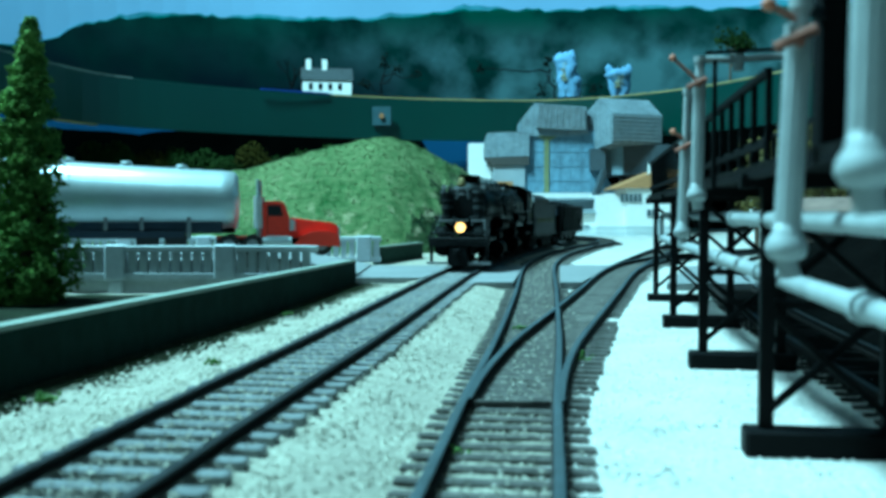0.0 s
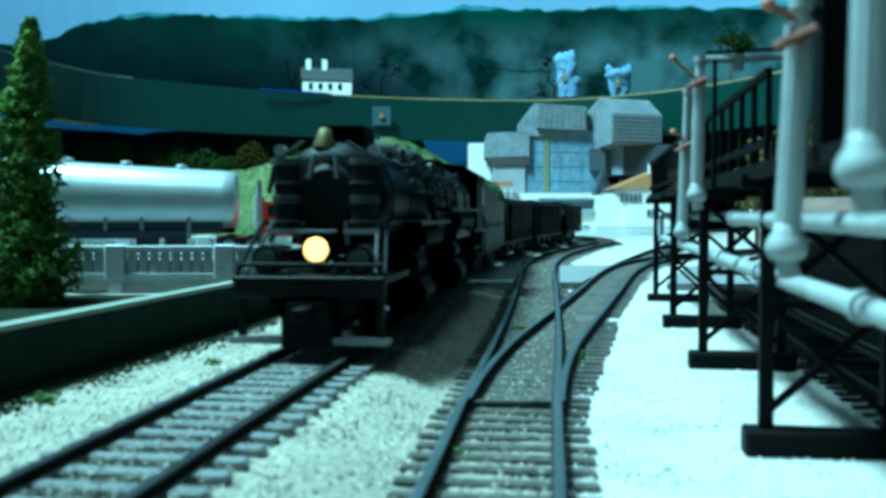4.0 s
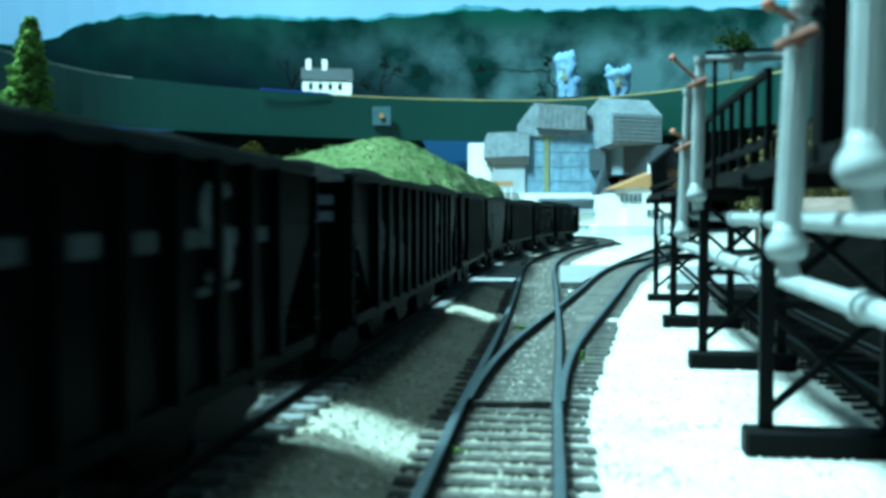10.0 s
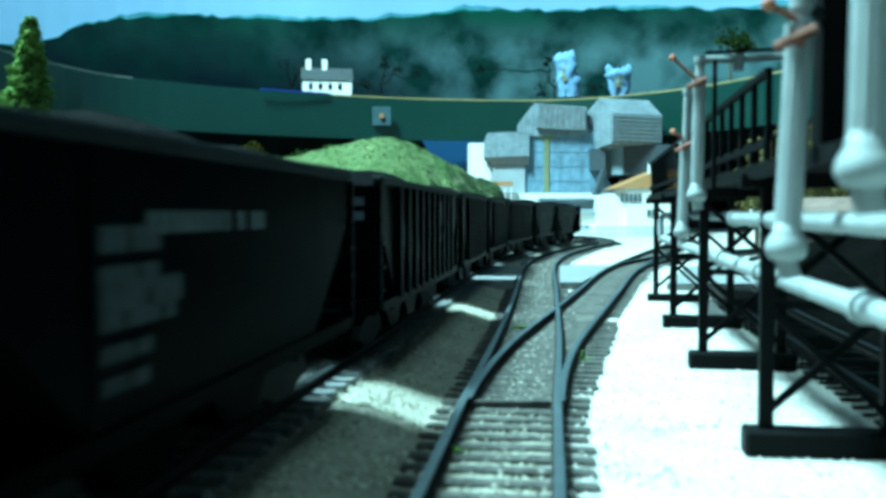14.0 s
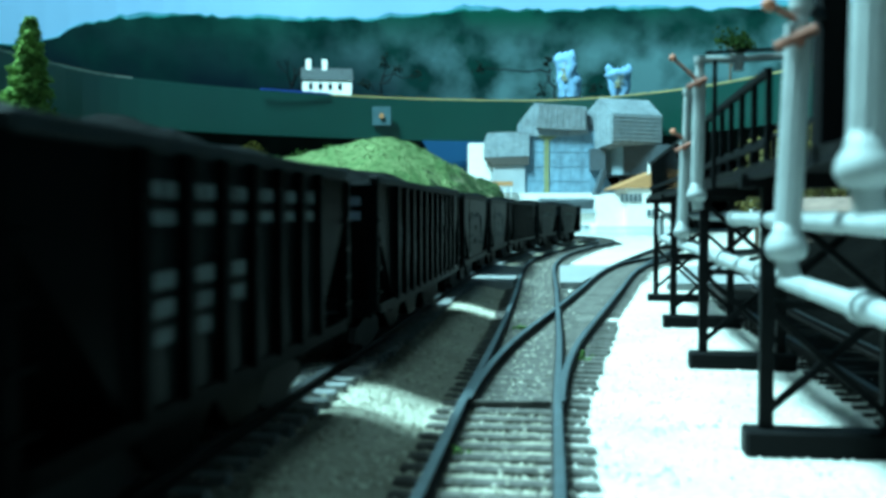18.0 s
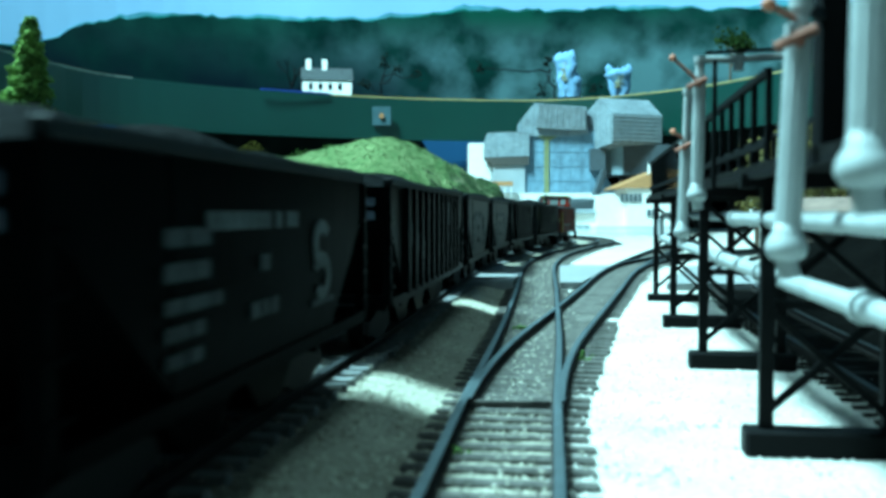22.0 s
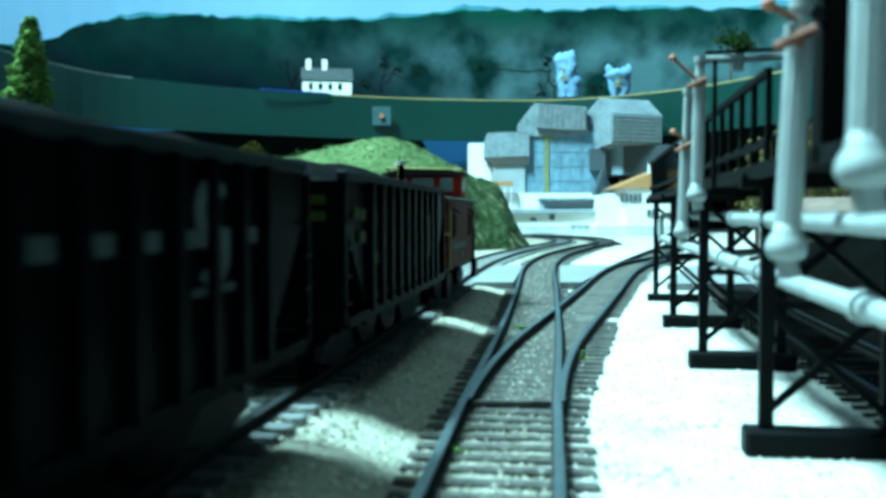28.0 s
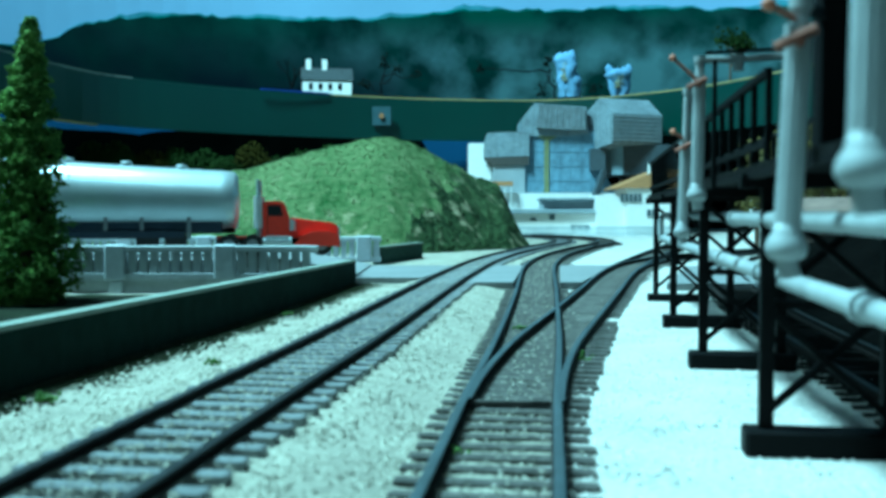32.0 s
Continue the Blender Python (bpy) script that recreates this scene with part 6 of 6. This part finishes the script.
    part("front_deck", boxed(-.0175, .0175, f - .026, h - .002, .0160, .0178, .0003), gear, en)
    part("pilot_beam", boxed(-.0172, .0172, h - .0046, h - .002, .0130, .0162, .0003), gear, en)
    part("pilot", prismed([(-.0058, .0020), (.0058, .0020), (.0045, .0120), (-.0045, .0120)], "y", h - .006, h - .0005), gear, en)
    part("coupler", boxed(-.0016, .0016, h - .002, h + .006, .0085, .0115, .0004), IRON, en)
    part("deck_rail", rodded((-.0165, h - .004, .0203), (.0165, h - .004, .0203), .0005, 6), gear, en)
    lampbase = part("headlight", rodded((0, f - .0065, .0236), (0, f + .0005, .0236), .0036, 20), BLACK, en)
    part("lens", rodded((0, f + .0005, .0236), (0, f + .0012, .0236), .0028, 20), glow("headlight_glow", (1.0, 0.54, 0.14), 3.2), lampbase, "glowing warm headlight lens")
    part("headlight_visor", boxed(-.0040, .0040, f - .004, f + .0012, .0274, .0280), STEEL, en)
    bm = bmesh.new()
    lathe(bm, [(.0030, .0478), (.0030, .0485), (.0022, .0505), (.0016, .0525), (.0006, .0530)], 14, Matrix.Translation((.002, f - .016, 0)))
    part("bell", bm, mat("brass", (0.16, 0.13, 0.05), 0.6, 0.6, 200, 0.3), en, "brass bell", True)
    # boiler pipes in a raised black that paints in highlights along the top
    worn = mat("lit_pipe_black", (0.020, 0.023, 0.024), 0.5, 0, 500, 0.6, spec=0.08)
    rng = random.Random(31)
    for s in (-1, 1):
        for a, y0, y1 in ((.55, .030, .140), (.85, .060, .200), (1.15, .045, .120), (.30, .090, .190)):
            q = (s * .0163 * math.sin(a + .25), .0355 + .0163 * math.cos(a + .25))
            part("boiler_pipe", rodded((q[0], f - y0, q[1]), (q[0], f - y1, q[1]), .0005, 6), worn, en)
            for y in np.arange(y0, y1, .022):
                part("pipe_bracket", boxed(q[0] - .0009, q[0] + .0009, f - y - .0006, f - y + .0006, q[1] - .0009, q[1] + .0009), worn, en)
        for k in range(12):
            a, y = rng.uniform(.1, 1.3), rng.uniform(.035, .195)
            q = Vector((s * .0158 * math.sin(a), f - y, .0355 + .0158 * math.cos(a)))
            part("valve", rodded(q, q + Vector((s * .0022 * math.sin(a), 0, .0022 * math.cos(a))), rng.uniform(.0006, .0013), 8), STEEL if k % 4 == 0 else worn, en)
        for y in (.078, .112, .138, .176):
            part("down_pipe", rodded((s * .0162, f - y, .0405), (s * .0176, f - y - .004, .0240), .0005, 6), worn, en)
        part("injector", boxed(s * .0176 - .0016, s * .0176 + .0016, f - .186, f - .178, .0255, .0300, .0005), worn, en)
        part("lubricator", boxed(s * .0186 - .0014, s * .0186 + .0014, f - .124, f - .118, .0337, .0372, .0004), worn, en)
        part("reservoir", rodded((s * .0172, f - .180, .0288), (s * .0172, f - .128, .0288), .0032, 16), BLACK, en)
    for a in range(0, 360, 30):
        p = Vector((.0098 * math.cos(math.radians(a)), f - .0124, .0355 + .0098 * math.sin(math.radians(a))))
        part("door_dog", rodded(p, p + Vector((0, .0016, 0)), .0008, 8), tips, en)
    for s in (-1, 1):
        for k, (x, z0, z1) in enumerate(((.0060, .0245, .0300), (.0128, .0250, .0292), (.0034, .0400, .0455), (.0132, .0368, .0430))):
            part("front_pipe", rodded((s * x, f - .0060, z0), (s * (x - .0008), f - .0075, z1), .0006, 8), gear if k % 2 else tips, en)
        for z in (.0300, .0345, .0392, .0437):
            part("pump_ring", rodded((s * .0095, f - .0085, z - .0003), (s * .0095, f - .0085, z + .0003), .0036, 14), tips, en)
        part("front_handrail", rodded((s * .0052, f - .0080, .0490), (s * .0138, f - .0095, .0440), .0004, 6), tips, en)
        part("deck_ladder", rodded((s * .0150, h - .004, .0180), (s * .0128, f - .008, .0300), .0005, 6), tips, en)
        part("deck_ladder", rodded((s * .0172, h - .004, .0180), (s * .0150, f - .008, .0300), .0005, 6), gear, en)
        for k in range(5):
            y = f - .030 - .030 * k
            part("handrail_post", rodded((s * .0150, y, .0420), (s * .0163, y, .0427), .0005, 6), tips, en)
    # chimney, domes
    bm = bmesh.new()
    prism(bm, [(-.0060, .0480), (.0060, .0480), (.0055, .0545), (-.0055, .0545)], "y", f - .040, f - .026)
    part("chimney", bm, BLACK, en)
    for y, l, hh in ((.066, .022, .0535), (.100, .014, .0540), (.124, .022, .0545)):
        bm = bmesh.new()
        lathe(bm, [(.0075, .0440), (.0072, .0505), (.0060, hh - .001), (.0030, hh)], 20, Matrix.Translation((0, f - y, 0)) @ Matrix.Diagonal((1, l / .015, 1, 1)))
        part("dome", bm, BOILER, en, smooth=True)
        part("dome_cap", rodded((0, f - y, hh - .0004), (0, f - y, hh + .0010), .0022, 12), STEEL, en)
    part("turret", boxed(-.005, .005, f - .196, f - .184, .0508, .0548, .001), BLACK, en)
    # cab
    c0, c1 = -h + .006, f - .208
    for s in (-1, 1):
        sd = part("cab_side", boxed(s * .0183 - .0006, s * .0183 + .0006, c0, c1, .0245, .0480), BLACK, en)
        part("cab_window", boxed(s * .0183 - .0009, s * .0183 + .0009, c0 + .004, c0 + .0125, .0355, .0448), mat("warm_pane", (0.085, 0.092, 0.030), 0.3, 0, 120, 0.6), sd, "yellowish cab window")
        bars(en, "number_panel", s * .0191, c0 + .0165, .0282, [.0036, .0036, .0030], .0034, DIMGOLD)
        part("cab_step", boxed(s * .0190 - .0012, s * .0190 + .0012, c0, c1, .0234, .0244), mat("pale_edge", (0, 0, 0)), en)
    part("cab_front", boxed(-.0177, .0177, c1 - .001, c1, .0160, .0500), BLACK, en)
    part("cab_roof", prismed([(-.0198, .0476), (.0198, .0476), (.0192, .0492), (.0120, .0532), (.0, .0545), (-.0120, .0532), (-.0192, .0492)], "y", c0 - .004, c1 + .002), BLACK, en)
    part("cab_floor", boxed(-.0177, .0177, c0, c1, .0150, .0165), IRON, en)
    return en


def build_tender(length):
    te = thing("tender", "long black tender with yellow lettering and coal bunker", "railway car")
    h = length / 2 - .0055
    w = .0180
    part("tank", boxed(-w, w, -h, h - .012, .0125, .0395, .0006), TENDERBLACK, te)
    part("bunker", prismed([(-w, .0394), (w, .0394), (w, .0440), (w - .004, .0465), (-w + .004, .0465), (-w, .0440)], "y", -h * .30, h - .006), TENDERBLACK, te)
    part("front_wall", boxed(-w, w, h - .0125, h + .004, .0125, .0400, .0004), TENDERBLACK, te)
    # pale bars along the bunker edge paint in the lamp's highlight
    lit_edge = mat("lit_bright_edge", (0.10, 0.11, 0.115), 0.5, 0.2, 300, 0.4)
    part("bunker_edge", rodded((-w + .004, h - .0090, .0467), (w - .0035, h - .0090, .0467), .0006, 8), lit_edge, te, "edge of the coal bunker, painted pale as lamplit")
    part("coal", boxed(-w + .005, w - .005, -h * .28, h - .008, .0462, .0478, .001), COAL, te)
    part("hatch", boxed(-.006, .006, -h + .008, -h + .020, .0394, .0420, .0006), TENDERBLACK, te)
    for s in (-1, 1):
        part("bunker_edge", rodded((s * (w - .0030), h - .0090, .0466), (s * (w + .0004), h + .0040, .0402), .0009, 8), lit_edge, te, "edge of the coal bunker, painted pale as lamplit")
        part("front_rail", rodded((s * (w + .0008), h + .003, .0130), (s * (w + .0008), h + .003, .0300), .0004, 8), TENDERBLACK, te)
        part("side_sill", boxed(s * w - .0010, s * w + .0010, -h, h - .006, .0118, .0132), TENDERBLACK, te)
        bars(te, "lettering", s * (w + .0002), h * .74, .0226, [.0060], .0052, DIMGOLD)
        bars(te, "lettering", s * (w + .0002), h * .74 - .0072, .0238, [.0056, .0062, .0050, .0060, .0058, .0052, .0060, .0056, .0058, -.0022, .0050, -.0022, .0064, .0056, .0030, .0060], .0034, DIMGOLD)
    part("underframe", boxed(-.0140, .0140, -h, h - .006, .0085, .0128), IRON, te)
    truck_set(te, h * .58, 3, .0050, .034)
    truck_set(te, -h * .58, 4, .0050, .042)
    for e in (-1, 1):
        coupler(te, e * (h - .006 if e > 0 else h - .001), e * .006)
    return te


# ---- the train: each vehicle with the length it takes on the line, front to back ----
CARS = [("rib", .1776, 11), ("rib", .1856, 11), ("panel", .1285, 7), ("offset", .1426, 0), ("rib", .166, 10), ("panel", .1353, 7), ("panel", .1274, 7), ("rib", .174, 11),
        ("offset", .1358, 0), ("offset", .136, 0), ("rib", .175, 11), ("offset", .135, 0), ("offset", .135, 0), ("rib", .151, 10), ("yellow", .1562, 10)]
LABELS = {"rib": "black ribbed hopper car heaped with coal", "panel": "black ribbed hopper car with pale lettered panels", "offset": "smooth-sided black hopper car with pale looped emblem",
          "yellow": "black ribbed hopper car with yellow stripes and emblem"}
PLAIN = {.1426: "smooth-sided black hopper car with rows of pale lettering", .1274: "black ribbed hopper car with blocks of pale lettering"}
ENGINE, TENDER, CABOOSE = .262, .145, .130


def build_train():
    train, at = [], 0.0
    train.append((build_engine(ENGINE), at, ENGINE))
    at += ENGINE
    train.append((build_tender(TENDER), at, TENDER))
    at += TENDER
    made = {}
    for style, length, ribs in CARS:
        key = (style, length)
        car = copy_thing(made[key], Matrix.Identity(4)) if key in made else build_hopper(length, ribs, style, LABELS[style] if length not in PLAIN else PLAIN[length], length in PLAIN)
        made.setdefault(key, car)
        train.append((car, at, length))
        at += length
    train.append((build_caboose(CABOOSE), at, CABOOSE))
    return train


TRAIN = build_train()
# the engine's front at 0 s, in metres of track beyond the camera, and the train's speed over time
FRONT = .530
SPEED = [(0, .074), (2, .079), (3.5, .088), (5, .100), (7, .108), (25, .108), (27.5, .101), (29.2, .101), (29.8, .090), (32, .090)]


def travelled(t):
    n = 200
    ts = np.linspace(0, t, n + 1)
    v = np.interp(ts, [a for a, _ in SPEED], [b for _, b in SPEED])
    return float(np.sum((v[1:] + v[:-1]) / 2) * t / n) if t > 0 else 0.0


def motions():
    times = [0.5 * k for k in range(65)]
    gone = {t: travelled(t) for t in times}
    for ob, at, length in TRAIN:
        rows = []
        for t in times:
            a = MAIN.zero + FRONT - gone[t] + at
            front, back = MAIN.at(a + length * .22), MAIN.at(a + length * .78)
            c, d = (front + back) / 2, front - back
            rows.append((t, pose(c[0], c[1], RAILHEAD, 0, 0, math.degrees(math.atan2(-d[0], d[1])))))
        walk(ob, rows)


motions()
